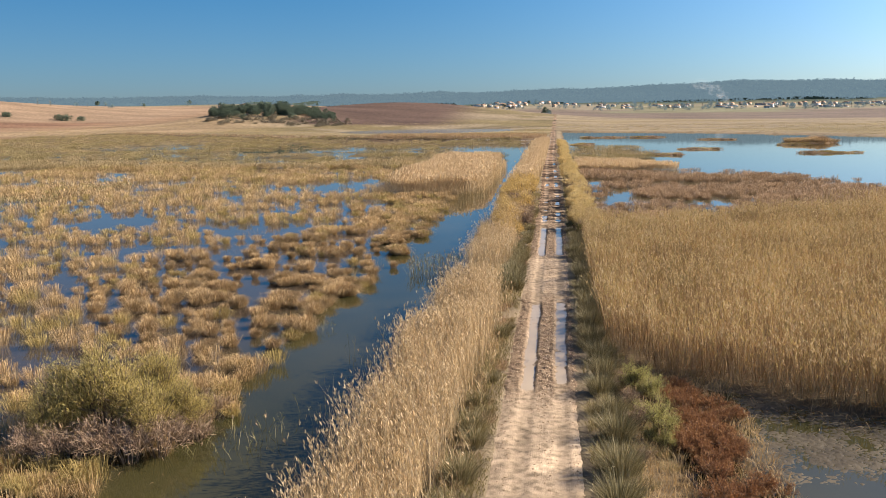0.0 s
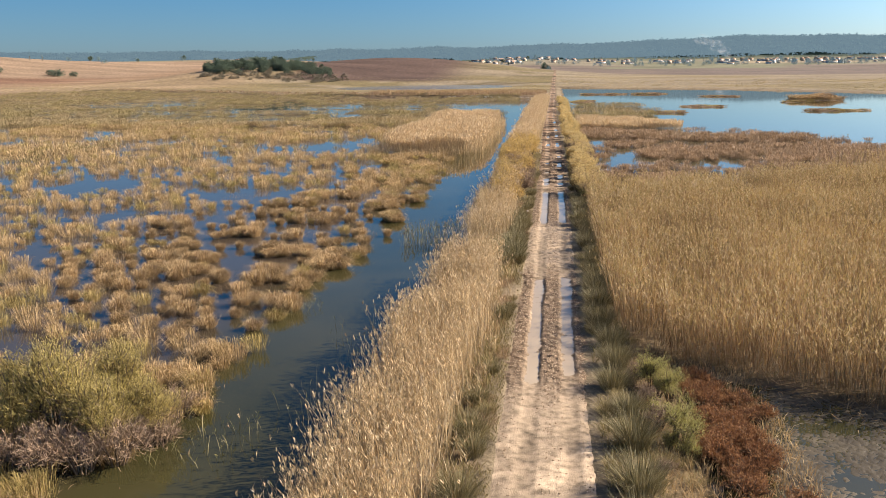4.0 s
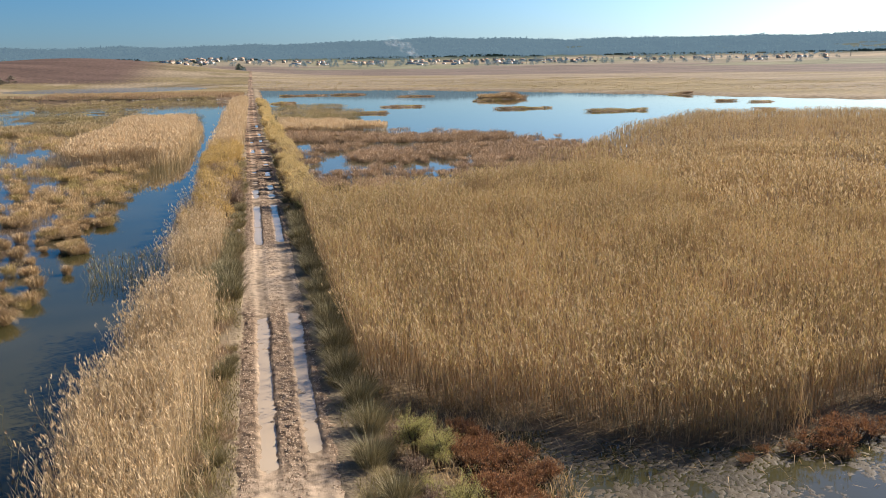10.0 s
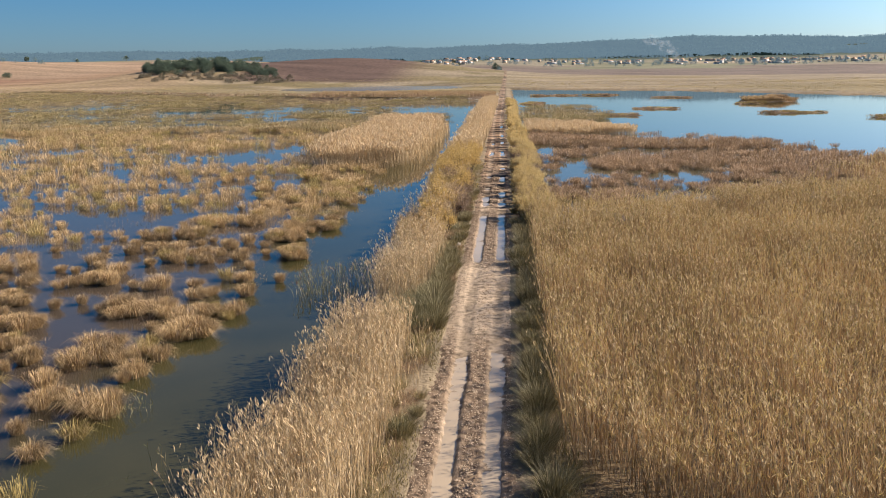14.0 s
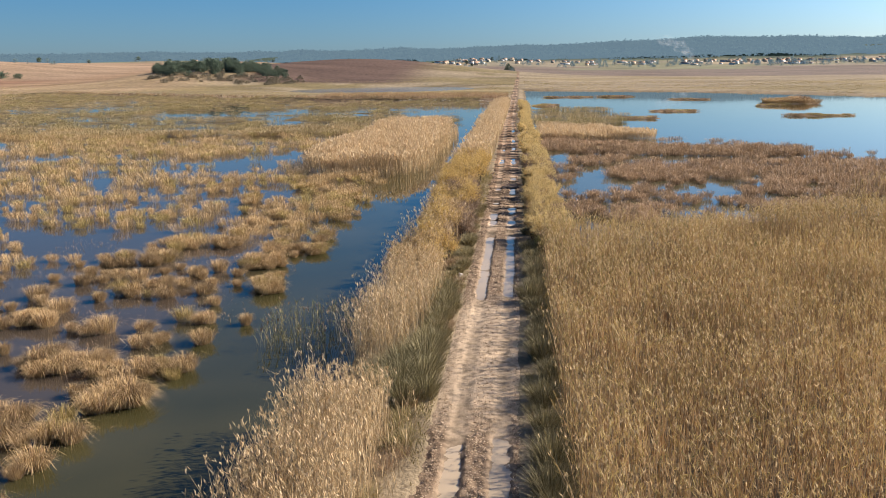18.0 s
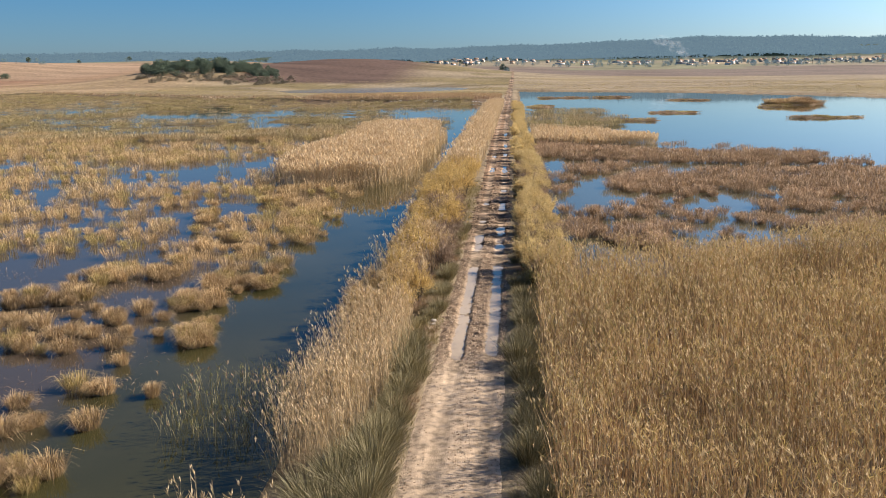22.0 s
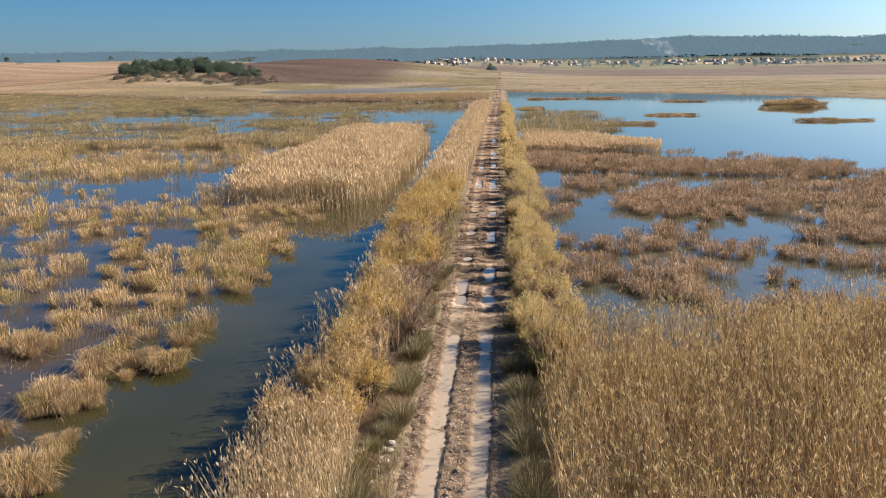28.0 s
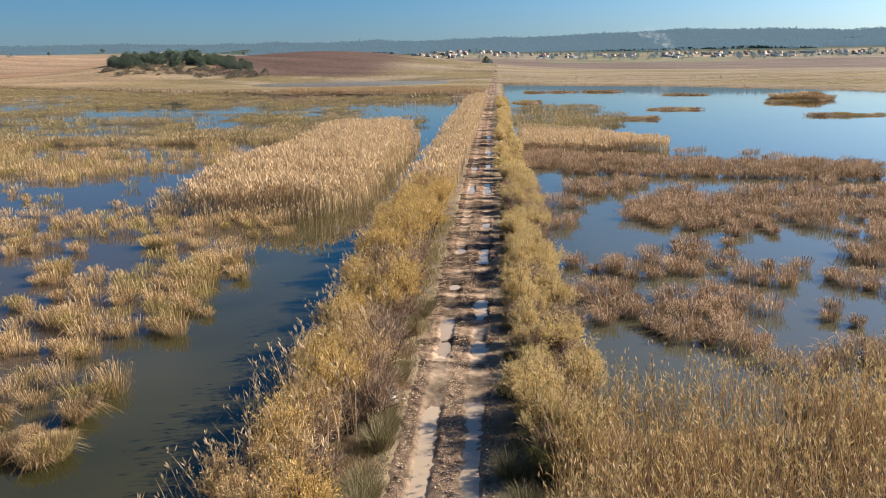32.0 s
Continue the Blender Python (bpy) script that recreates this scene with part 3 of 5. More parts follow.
def build_lagoon():
    M = water_mat("ruffled_water", [(0.09, 0.095, 0.085), (0.13, 0.13, 0.115)], (1, 1, 1), 0.5, 0.12)
    M.node_tree.nodes["Principled BSDF"].inputs["Roughness"].default_value = 0.12
    me, v = sheet("lagoon", np.linspace(-165, -22, 4), np.linspace(478, 634, 4), lambda x, y: np.full(len(x), WATER + 0.02), [M])
    tagged(new("lagoon_water", me), "wind-ruffled water of the lagoon behind the dyke", "water", kind="structure")


build_lagoon()

def cracks(x, y, size, seed):
    """How far a place lies from the nearest crack between plates of dried mud."""
    i, j = np.floor(x / size), np.floor(y / size)
    near, second = np.full(len(x), 9.0), np.full(len(x), 9.0)
    for a in (-1, 0, 1):
        for b in (-1, 0, 1):
            d = np.hypot((i + a + hash2(i + a, j + b, seed)) - x / size, (j + b + hash2(i + a, j + b, seed + 1)) - y / size)
            second = np.minimum(second, np.maximum(near, d))
            near = np.minimum(near, d)
    return second - near


def build_mud():
    """Drying mud in front of the reed field, cracked into plates where it stands clear of the water."""
    xs, ys = np.arange(6.4, 27, 0.055), np.arange(6.5, 18.5, 0.055)

    def mud_z(x, y):
        rim = np.minimum(np.minimum(step(x, 6.4, 7.6), 1 - step(x, 24.5, 27)), np.minimum(step(y, 6.5, 8.5), 1 - step(y, 17, 18.5)))
        base = -0.558 + 0.13 * (fbm(x, y, 3.4, 14) - 0.38) + 0.02 * (vnoise(x, y, 0.2, 15) - 0.5)
        return base - 0.03 * (1 - step(cracks(x + 0.05 * vnoise(x, y, 0.3, 18), y, 0.30, 16), 0.02, 0.14)) - 0.16 * (1 - rim)
    me, v = sheet("mud_flat", xs, ys, mud_z, [M_MUD])
    tagged(new("mud_flat", me), "drying brown mud cracked into plates beside the reeds", "mud", kind="structure")


build_mud()

# ---- the track ----
PUDDLES = [(-0.62, 16.0, 33.0), (0.9, 17.0, 33.5), (-0.62, 51.5, 69.0), (0.9, 52.0, 69.5), (-0.62, 74.0, 79.5), (0.9, 74.0, 77.5),
           (0.9, 79.8, 83.0), (-0.6, 84.5, 86.0), (0.9, 91.0, 95.5), (-0.6, 94.0, 96.5), (0.9, 102.0, 104.0), (-0.6, 119.0, 124.0), (0.9, 118.0, 125.0),
           (-0.6, 136.0, 139.0), (0.9, 138.0, 142.0), (0.9, 152.0, 158.0), (0.9, 174.0, 182.0)]


def wet(x, y, grow=0.0):
    """How far a place on the track lies inside one of its puddles."""
    w = np.zeros_like(x)
    for cx, a, b in PUDDLES:
        wob = 0.07 * (vnoise(x * 0 + cx, y, 1.3, 31) - 0.5) * 2
        half = 0.33 + 0.05 * (vnoise(x * 0 + cx, y, 3.0, 33) - 0.5) * 2 + grow
        across = 1 - step(np.abs(x - cx + wob), half - 0.06, half + 0.05)
        w = np.maximum(w, across * step(y, a - 0.5, a + 0.5) * (1 - step(y, b - 0.5, b + 0.5)))
    return w


def stony(x, y):
    """Where the track is loose gravel and where it is packed clay."""
    s = 1 - np.interp(y, [13, 17, 33, 37, 49, 53], [1, 0, 0, 0.85, 0.85, 0])
    rut = np.exp(-((x + 0.62) / 0.36) ** 4) + np.exp(-((x - 0.9) / 0.36) ** 4)
    gaps = step(fbm(x * 0 + 2, y, 5.0, 161), 0.35, 0.6)
    return np.clip(s * (1 - 0.9 * rut * (1 - 0.35 * gaps)) + 0.35 * (fbm(x, y, 1.2, 162) - 0.5), 0, 1)


def road_z(x, y):
    z = 0.05 * (fbm(x, y, 1.6, 60) - 0.5)
    rough = 0.35 + 0.65 * step(fbm(x * 0 + 1, y, 9.0, 61), 0.42, 0.58)
    lump = (vnoise(x, y, 0.22, 62) - 0.5) + 0.9 * (vnoise(x, y, 0.12, 63) - 0.5)
    rut = np.exp(-((x + 0.62) / 0.3) ** 4) + np.exp(-((x - 0.9) / 0.3) ** 4)
    z = z + 0.085 * lump * (0.2 + 0.8 * stony(x, y)) - 0.045 * rut
    tread = 0.5 + 0.5 * np.sin((y + np.abs((x % 0.3) - 0.15) * 1.2) * 2 * np.pi / 0.22)
    z = z + 0.018 * tread * rut * step(fbm(x, y, 6.0, 64), 0.5, 0.6)
    z = z - 0.075 * wet(x, y)
    edge = 0.14 * (fbm(x * 0 + np.sign(x), y, 1.1, 66) - 0.5) * 2
    bars = (vnoise(x * 0.25, y, 0.75, 67) - 0.5) + 0.6 * (vnoise(x * 0.4, y, 0.33, 68) - 0.5)
    z = z + 0.16 * bars * step(y, 69, 74) * (1 - 0.5 * rut)
    z = z - 0.075 * step(np.abs(x + 0.05) + edge, 1.15, 1.80)
    return z + np.maximum(ground_z(bend(y), y) + 0.06, 0)


def build_road():
    xs = np.linspace(-1.8, 1.8, 46)
    ys = grid_lines([(-40, 2, 0.6), (2, 60, 0.1), (60, 110, 0.15), (110, 200, 0.5), (200, 330, 1.0), (330, 1010, 10)])
    me, v = sheet("road", xs, ys, road_z, [M_ROAD])
    at = me.color_attributes.new("soil", "FLOAT_COLOR", "POINT")
    c = np.ones((len(v), 4), np.float32)
    w = stony(v[:, 0], v[:, 1])[:, None]
    far = step(v[:, 1], 70, 95)[:, None]
    clay = np.array([0.36, 0.275, 0.19]) * (1 - far) + np.array([0.26, 0.19, 0.13]) * far
    grit = np.array([0.17, 0.12, 0.08]) * (1 - far) + np.array([0.145, 0.095, 0.06]) * far
    rut = np.exp(-((v[:, 0] + 0.62) / 0.3) ** 4) + np.exp(-((v[:, 0] - 0.9) / 0.3) ** 4)
    damp = 1 - 0.3 * rut * step(fbm(v[:, 0], v[:, 1], 3.0, 69), 0.4, 0.6)
    bars = (vnoise(v[:, 0] * 0.22, v[:, 1], 0.95, 67) - 0.5) + 0.7 * (vnoise(v[:, 0] * 0.5, v[:, 1], 0.4, 68) - 0.5)
    mire = 1 + step(v[:, 1], 66, 76) * np.clip(2.6 * bars, -0.62, 0.75)
    crust = 1 + 0.5 * step(fbm(v[:, 0], v[:, 1], 2.6, 70), 0.5, 0.62) * (1 - step(v[:, 1], 8, 13))
    c[:, :3] = (clay * (1 - w) + grit * w) * (damp * mire * crust)[:, None]
    moved = v.copy()
    moved[:, 0] += bend(v[:, 1])
    me.vertices.foreach_set("co", moved.astype(np.float32).ravel())
    at.data.foreach_set("color", c.ravel())
    tagged(new("road", me), "straight rutted dirt track of pale clay with puddles", "road", kind="structure")
    for cx, a, b in PUDDLES:
        px = np.linspace(cx - 0.55, cx + 0.55, 3) + bend(0.5 * (a + b))
        me, v = sheet("puddle", px, np.array([a - 0.8, b + 0.8]), lambda x, y: np.full(len(x), -0.085), [M_PUDDLE])
        tagged(new("puddle", me), "shallow rain puddle lying in a wheel rut", "puddle", "puddles in the ruts", "structure")


build_road()

# ---- reeds ----
def in_poly(x, y, poly):
    inside = np.zeros(len(x), bool)
    for (ax, ay), (bx, by) in zip(poly, poly[1:] + poly[:1]):
        cross = ((ay > y) != (by > y)) & (x < (bx - ax) * (y - ay) / (by - ay + 1e-9) + ax)
        inside ^= cross
    return inside


def scatter(poly, per_m2, seed):
    r = np.random.default_rng(seed)
    p = np.array(poly, float)
    lo, hi = p.min(0), p.max(0)
    n = int((hi - lo).prod() * per_m2)
    x, y = r.uniform(lo[0], hi[0], n), r.uniform(lo[1], hi[1], n)
    k = in_poly(x, y, poly) & (r.random(n) < 0.35 + 1.1 * vnoise(x, y, 0.8, 73))
    return x[k], y[k], r


def reeds(pile, x, y, r, height, wide=0.022, leaves=4, plume=0.75, plume_len=0.2, lean=0.10, leaf_len=0.28, green=0.0, low=0.42):
    """Stems with hanging leaves and feathery heads; material 0 stem, 1 leaf, 2 plume, 3 green leaf."""
    n = len(x)
    if n == 0:
        return
    h = height * r.uniform(0.74, 1.1, n) * (0.68 + 0.34 * vnoise(x, y, 4.0, 70) + 0.28 * vnoise(x, y, 1.1, 71))
    z = np.maximum(ground_z(x, y), WATER - 0.15)
    p = np.stack([x, y, z], 1)
    tilt = r.normal(0, lean, (n, 3)) + np.array([-0.05, -0.02, 0])
    tilt[:, 2] = 0
    v, t = blades(p, tilt, h, np.full(n, wide * 1.15), 0.1, r, False)
    pile.add(v, t, 0)
    for k in range(leaves):
        f = low + (0.98 - low) * r.random(n) ** 0.6
        a = r.uniform(0, 2 * np.pi, n)
        q = p + tilt * (f * h * 0.9)[:, None]
        q[:, 2] = z + f * h
        way = np.stack([np.cos(a), np.sin(a), r.uniform(0.5, 2.2, n)], 1)
        v, t = slivers(q, way, leaf_len * r.uniform(0.6, 1.2, n), wide * 1.1, r)
        g = r.random(n) < green
        pile.add(v, t, 1)
        if green > 0:
            pile.m[-1] = np.where(np.repeat(g, 2), 3, 1)
    k = r.random(n) < plume
    tip = (p + tilt * h[:, None])[k]
    tip[:, 2] = (z + h * 0.94)[k]
    m = len(tip)
    way = np.stack([r.uniform(-0.55, 0.2, m), r.normal(0, 0.22, m), r.uniform(0.7, 1.2, m)], 1)
    for s in range(3):
        v, t = slivers(tip - [0, 0, 0.03 * s], way + r.normal(0, 0.25, (m, 3)), plume_len * r.uniform(0.7, 1.25, m), plume_len * 0.22, r)
        pile.add(v, t, 2)


TAN = [M_STEM, M_LEAF, M_PLUME, M_GREENREED]
PALE = [M_STEM_PALE, M_LEAF_PALE, M_PLUME_PALE, M_GREENREED]


def stand(name, label, jobs, mats):
    pile = Pile()
    for poly, dens, seed, kw in jobs:
        x, y, r = scatter(poly, dens, seed)
        reeds(pile, x, y, r, **kw)
    tagged(new(name, pile.mesh(name, mats)), label, "reeds", kind="stuff")


FRONT = [(3.2, 23), (4.2, 21.2), (6.1, 19.3), (9.6, 17.7), (11.4, 15.9), (15, 14.7), (17.6, 15.0), (19.3, 16.2), (22.5, 16.6), (30, 14), (60, 12)]
stand("reed_field", "tall dense golden reeds with feathery heads", [
    (FRONT + [(60, 45), (30, 45), (3.0, 45)], 21, 1, dict(height=2.95, wide=0.022, leaves=3, low=0.40, lean=0.13, leaf_len=0.36, green=0.04, plume_len=0.16)),
    ([(3.0, 45), (34, 45), (40, 82), (26, 76), (15, 68.5), (3.2, 67)], 21, 2, dict(height=2.8, wide=0.025, leaves=3, lean=0.13, leaf_len=0.36, green=0.08, low=0.4, plume_len=0.17)),
    ([(34, 45), (60, 45), (64, 92), (49, 88), (40, 82)], 7, 3, dict(height=2.8, wide=0.045, leaves=3, plume_len=0.36)),
    ([(60, 12), (100, 12), (110, 92), (64, 92)], 3.5, 4, dict(height=2.8, wide=0.07, leaves=3, plume_len=0.45)),
    ([(4, 65), (15, 66.5), (28, 74), (29, 81), (22, 77), (14, 73.5), (8, 72), (4, 71)], 7, 31, dict(height=1.9, wide=0.024, leaves=3, low=0.15, lean=0.16, green=0.12, plume_len=0.18)),
    (FRONT + [(60, 88), (49, 86), (40, 80), (26, 74.5), (15, 67), (3.2, 66)], 12, 21, dict(height=1.75, wide=0.03, leaves=1, low=0.2, plume=0)),
    (FRONT + [(60, 14), (30, 16), (22, 18.5), (18, 17.6), (13, 17.8), (9, 20.4), (6, 22), (4.2, 25)], 26, 5, dict(height=2.5, wide=0.022, leaves=2, lean=0.15, low=0.2)),
    (FRONT + [(60, 13), (30, 15), (22, 17.6), (18, 16.4), (13, 16.8), (9, 19.6), (6, 21), (4.2, 23)], 24, 30, dict(height=1.2, wide=0.022, leaves=1, lean=0.4, low=0.1, plume=0)),
], TAN)
stand("reed_shore", "lower brown reeds along the lake shore", [
    ([(33, 92), (45, 92), (64, 92), (110, 92), (150, 170), (107, 182), (73, 148), (45, 106)], 3.4, 6, dict(height=1.9, wide=0.07, leaves=2, low=0.1, plume_len=0.28)),
], TAN)
BELT = [(-6.9, -10), (-6.7, 12), (-7.0, 20), (-6.4, 31), (-6.6, 35.2), (-3.6, 35.0), (-3.0, 33), (-2.9, 27), (-2.6, 22), (-3.0, 16), (-3.1, 12), (-3.4, 0), (-3.4, -10)]
stand("reed_belt", "pale dry reeds between canal and track", [
    (BELT, 50, 7, dict(height=2.7, wide=0.018, leaves=4, low=0.3, plume=0.85, plume_len=0.16, lean=0.15)),
    ([(-5.9, 40.5), (-6.3, 46), (-6.3, 53), (-5.6, 57), (-3.4, 57), (-2.9, 52), (-3.1, 45), (-3.6, 40.5)], 44, 8, dict(height=2.5, wide=0.018, leaves=4, low=0.3, plume_len=0.16, green=0.05, lean=0.16)),
    ([(-7.6, -10), (-7.2, 35), (-6.8, 35), (-6.8, -10)], 5, 9, dict(height=2.4, wide=0.02, leaves=4, lean=0.22, green=0.5)),
    ([(-6.4, 61), (-6.6, 114), (-3.2, 114), (-3.0, 61)], 5, 25, dict(height=2.3, wide=0.03, leaves=3, plume_len=0.26, lean=0.14)),
    ([(-3.4, -5), (-3.0, 36), (-2.2, 36), (-2.5, -5)], 12, 26, dict(height=0.9, wide=0.02, leaves=2, lean=0.3, low=0.2, plume=0.1)),
    ([(-7.3, 44), (-7.0, 72), (-6.2, 72), (-6.5, 44)], 8, 10, dict(height=2.0, wide=0.02, leaves=4, lean=0.22, green=0.7)),
    ([(-6.7, 112), (-6.9, 150), (-7.2, 200), (-7.0, 298), (-2.0, 298), (-2.2, 160), (-2.4, 112)], 9, 11, dict(height=2.6, wide=0.05, leaves=2, plume=0.95, plume_len=0.46)),
], PALE)
ISLAND = [(-12.6, 109.0), (-16, 110), (-20, 109), (-24.2, 109.5), (-26.4, 113.5), (-26.4, 130), (-26.0, 150), (-27.0, 178), (-24, 193), (-18, 195), (-13.4, 187), (-11.6, 168), (-11.0, 140), (-11.2, 118)]
stand("reed_island", "pale dense reed bed standing in the water", [
    (ISLAND, 20, 12, dict(height=2.8, wide=0.036, leaves=2, low=0.25, plume=0.95, plume_len=0.46, lean=0.13)),
    ([(-13.0, 106.5), (-21, 106.5), (-26.5, 108.5), (-30, 113), (-29.5, 126), (-26.4, 118), (-23, 110), (-14, 109.5)], 7, 22, dict(height=1.3, wide=0.035, leaves=3, low=0.1, plume=0.4, plume_len=0.26)),
    ([(-11.9, 108.5), (-10.2, 113), (-10.2, 168), (-12.0, 187), (-13.0, 187), (-11.6, 168), (-11.2, 130)], 7, 23, dict(height=1.5, wide=0.04, leaves=3, low=0.1, plume=0.5, plume_len=0.3)),
], PALE)
stand("reed_bar", "reddish brown reeds on the far dyke", [
    ([(-84, 357), (-74, 353), (-35, 343), (-4, 339), (-4, 392), (-30, 402), (-88, 412)], 2.4, 13, dict(height=1.75, wide=0.12, leaves=1, plume=0.6, plume_len=0.4)),
    ([(-78, 354), (-40, 344), (-38, 347), (-76, 357)], 4, 27, dict(height=1.2, wide=0.14, leaves=2, low=0.1, plume=0, green=0.9)),
    ([(-190, 446), (-127, 395), (-99, 376), (-84, 358), (-80, 366), (-99, 384), (-127, 402), (-190, 453)], 0.9, 14, dict(height=1.5, wide=0.2, leaves=2, plume=0.1, plume_len=0.5)),
    ([(-290, 520), (-190, 446), (-190, 452), (-290, 526)], 0.8, 28, dict(height=1.2, wide=0.25, leaves=2, plume=0.1, plume_len=0.5)),
], [M_TUSS_DARK, M_TUSS_DARK, M_TUSS, M_GREENREED])
stand("lake_reeds", "pinkish dry reeds at the lake margin", [
    ([(5, 160), (14, 158), (25, 160), (27, 168), (16, 178), (5, 180)], 15, 15, dict(height=1.4, wide=0.045, leaves=2, low=0.3, plume=0.95, plume_len=0.5)),
    ([(5, 180), (16, 178), (20, 190), (10, 200), (5, 205)], 5, 24, dict(height=1.1, wide=0.06, leaves=2, low=0.1, plume_len=0.25)),
], [M_STEM_PALE, M_LEAF_PALE, M_PLUME_PALE, M_GREENREED])
stand("dyke_sedge", "straight brown strip of tall sedge across the marsh", [
    ([(9, 137.2), (48, 129.4), (48, 131.2), (9, 139.0)], 20, 29, dict(height=1.25, wide=0.04, leaves=3, low=0.1, plume=0.3, plume_len=0.2)),
], [M_TUSS_DARK, M_TUSS_DARK, M_TUSS, M_GREENREED])
stand("canal_sprigs", "thin greenish reed sprigs standing in the canal", [
    ([(-11.2, 43.5), (-11.5, 49), (-7.0, 50.5), (-7.0, 43)], 13, 16, dict(height=1.1, wide=0.016, leaves=3, plume=0.2, lean=0.2, green=0.8, leaf_len=0.3)),
    ([(-14.2, 26), (-14.4, 29), (-12.4, 28), (-12.6, 26)], 8, 17, dict(height=0.8, wide=0.016, leaves=3, plume=0.0, lean=0.3, green=0.8, leaf_len=0.25)),
    ([(-13.4, 8), (-13.2, 12), (-10.4, 12), (-10.2, 8)], 5, 18, dict(height=0.9, wide=0.016, leaves=3, plume=0.1, lean=0.3, green=0.9, leaf_len=0.22)),
    ([(-10.5, 12), (-10.8, 26), (-7.6, 28), (-7.4, 10)], 0.9, 19, dict(height=1.2, wide=0.016, leaves=3, plume=0.1, lean=0.22, green=0.8, leaf_len=0.25)),
], [M_RUSH, M_RUSH, M_TWIG, M_GREENREED])

# ---- sedge tussocks ----
POOLS = [(-26, 55, 7, 4), (-20, 52, 6, 4), (-41, 56, 7, 2.5), (-37, 71, 6, 3), (-30, 65, 6, 3), (-54, 75, 7, 4), (-52, 110, 5, 3.5), (-72, 132, 7, 8),
         (-37, 132, 6, 10), (-104, 128, 10, 7), (-90, 268, 24, 15), (-27, 19, 7, 2), (-27, 90, 3.5, 3), (-36, 119, 5, 4.5), (-50, 166, 7, 7), (-69, 188, 14, 7),
         (-54, 206, 8, 9), (-74, 330, 20, 8), (-18, 71.5, 5, 2.2), (-16, 22, 1.5, 2), (-22, 268, 13, 44), (-150, 300, 18, 9), (-60, 260, 9, 8), (-130, 220, 16, 6)]
PATCHES = [(11, 124, 3, 4.5), (8, 115.5, 1.7, 1.8), (20, 111, 8, 9.5), (31, 113, 10, 12), (43, 113, 10, 13), (9.5, 92.5, 3.4, 3.4), (13.3, 91.2, 1.2, 1.3), (7.6, 84.5, 2.3, 3.2),
           (12, 83, 4, 2), (12, 78.5, 2.2, 2), (17, 89, 1.7, 1.5), (19.7, 91.5, 2.2, 1.2), (27, 90, 6.5, 6.5), (38, 98, 11, 7), (6.7, 106, 1, 1.6), (14, 146, 9, 8),
           (26, 143, 10, 4), (38, 141, 8, 5), (8, 152, 4, 12), (16, 262, 12, 10), (15, 222, 11, 26), (24, 234, 6, 5), (18, 75, 5, 2)]
ISLETS = [(45, 258, 7, 2.2), (31, 225, 5, 1.8), (91, 302, 10, 5), (80, 286, 4, 2), (77, 231, 9, 2.6), (96, 208, 9, 2.6), (42, 381, 8, 3), (64, 346, 5, 2),
          (22, 381, 11, 3), (152, 247, 4, 2), (158, 236, 4, 2), (134, 196, 3, 2), (166, 305, 5, 4), (70, 343, 4, 1.5), (10, 300, 4, 8)]


def inside_any(x, y, list4, soft=0.0):
    w = np.zeros(len(x))
    for cx, cy, rx, ry in list4:
        d = ((x - cx) / rx) ** 2 + ((y - cy) / ry) ** 2
        w = np.maximum(w, 1 - step(d, 0.75 - soft, 1.1 + soft))
    return w


LAKE = [(3, 230), (26, 222), (24, 168), (33, 158), (44, 140), (73, 150), (110, 185), (260, 185), (140, 370), (3, 505)]


CLUSTERS = [(-25.0, 47.4, 1.4), (-26.9, 42.7, 1.8), (-20.1, 41.2, 1.3), (-18.4, 41.2, 1.3), (-14.7, 40.3, 1.3), (-13.4, 40.8, 0.6), (-14.9, 36.8, 1.3),
            (-15.9, 35.0, 0.6), (-17.7, 35.0, 0.5), (-18.1, 32.6, 1.2), (-14.8, 30.9, 0.9), (-20.4, 32.1, 1.3), (-23.5, 38.0, 1.5), (-23.0, 34.5, 1.6)]
CLUSTERS += [(-15.4, 33.4, 1.2), (-14.6, 36.4, 1.1), (-17.2, 40.7, 1.4), (-19.8, 40.4, 1.3), (-24.0, 47.2, 1.0), (-13.4, 54.9, 1.8), (-16.0, 60.0, 0.7), (-16.0, 55.6, 0.6), (-15.0, 47.9, 0.6), (-12.9, 47.6, 0.5), (-19.5, 55.6, 0.8), (-19.4, 58.0, 0.7), (-18.4, 59.2, 0.5),
             (-13.9, 64.9, 1.0), (-16.8, 65.2, 0.7), (-15.5, 65.3, 0.6), (-14.1, 70.3, 0.7), (-20.6, 67.2, 1.1), (-23.5, 61.1, 1.5), (-23.5, 67.1, 2.0), (-19.4, 52.9, 0.4), (-14.0, 44.5, 0.5)]
CLUSTERS += [(-17.5, 5.4, 1.6), (-15.6, 5.6, 1.2), (-19.5, 6.2, 1.5), (-13.9, 12.8, 1.0), (-14.6, 15.2, 1.2), (-16.6, 15.6, 1.5), (-19.0, 15.0, 1.6), (-14.8, 18.6, 1.2)]
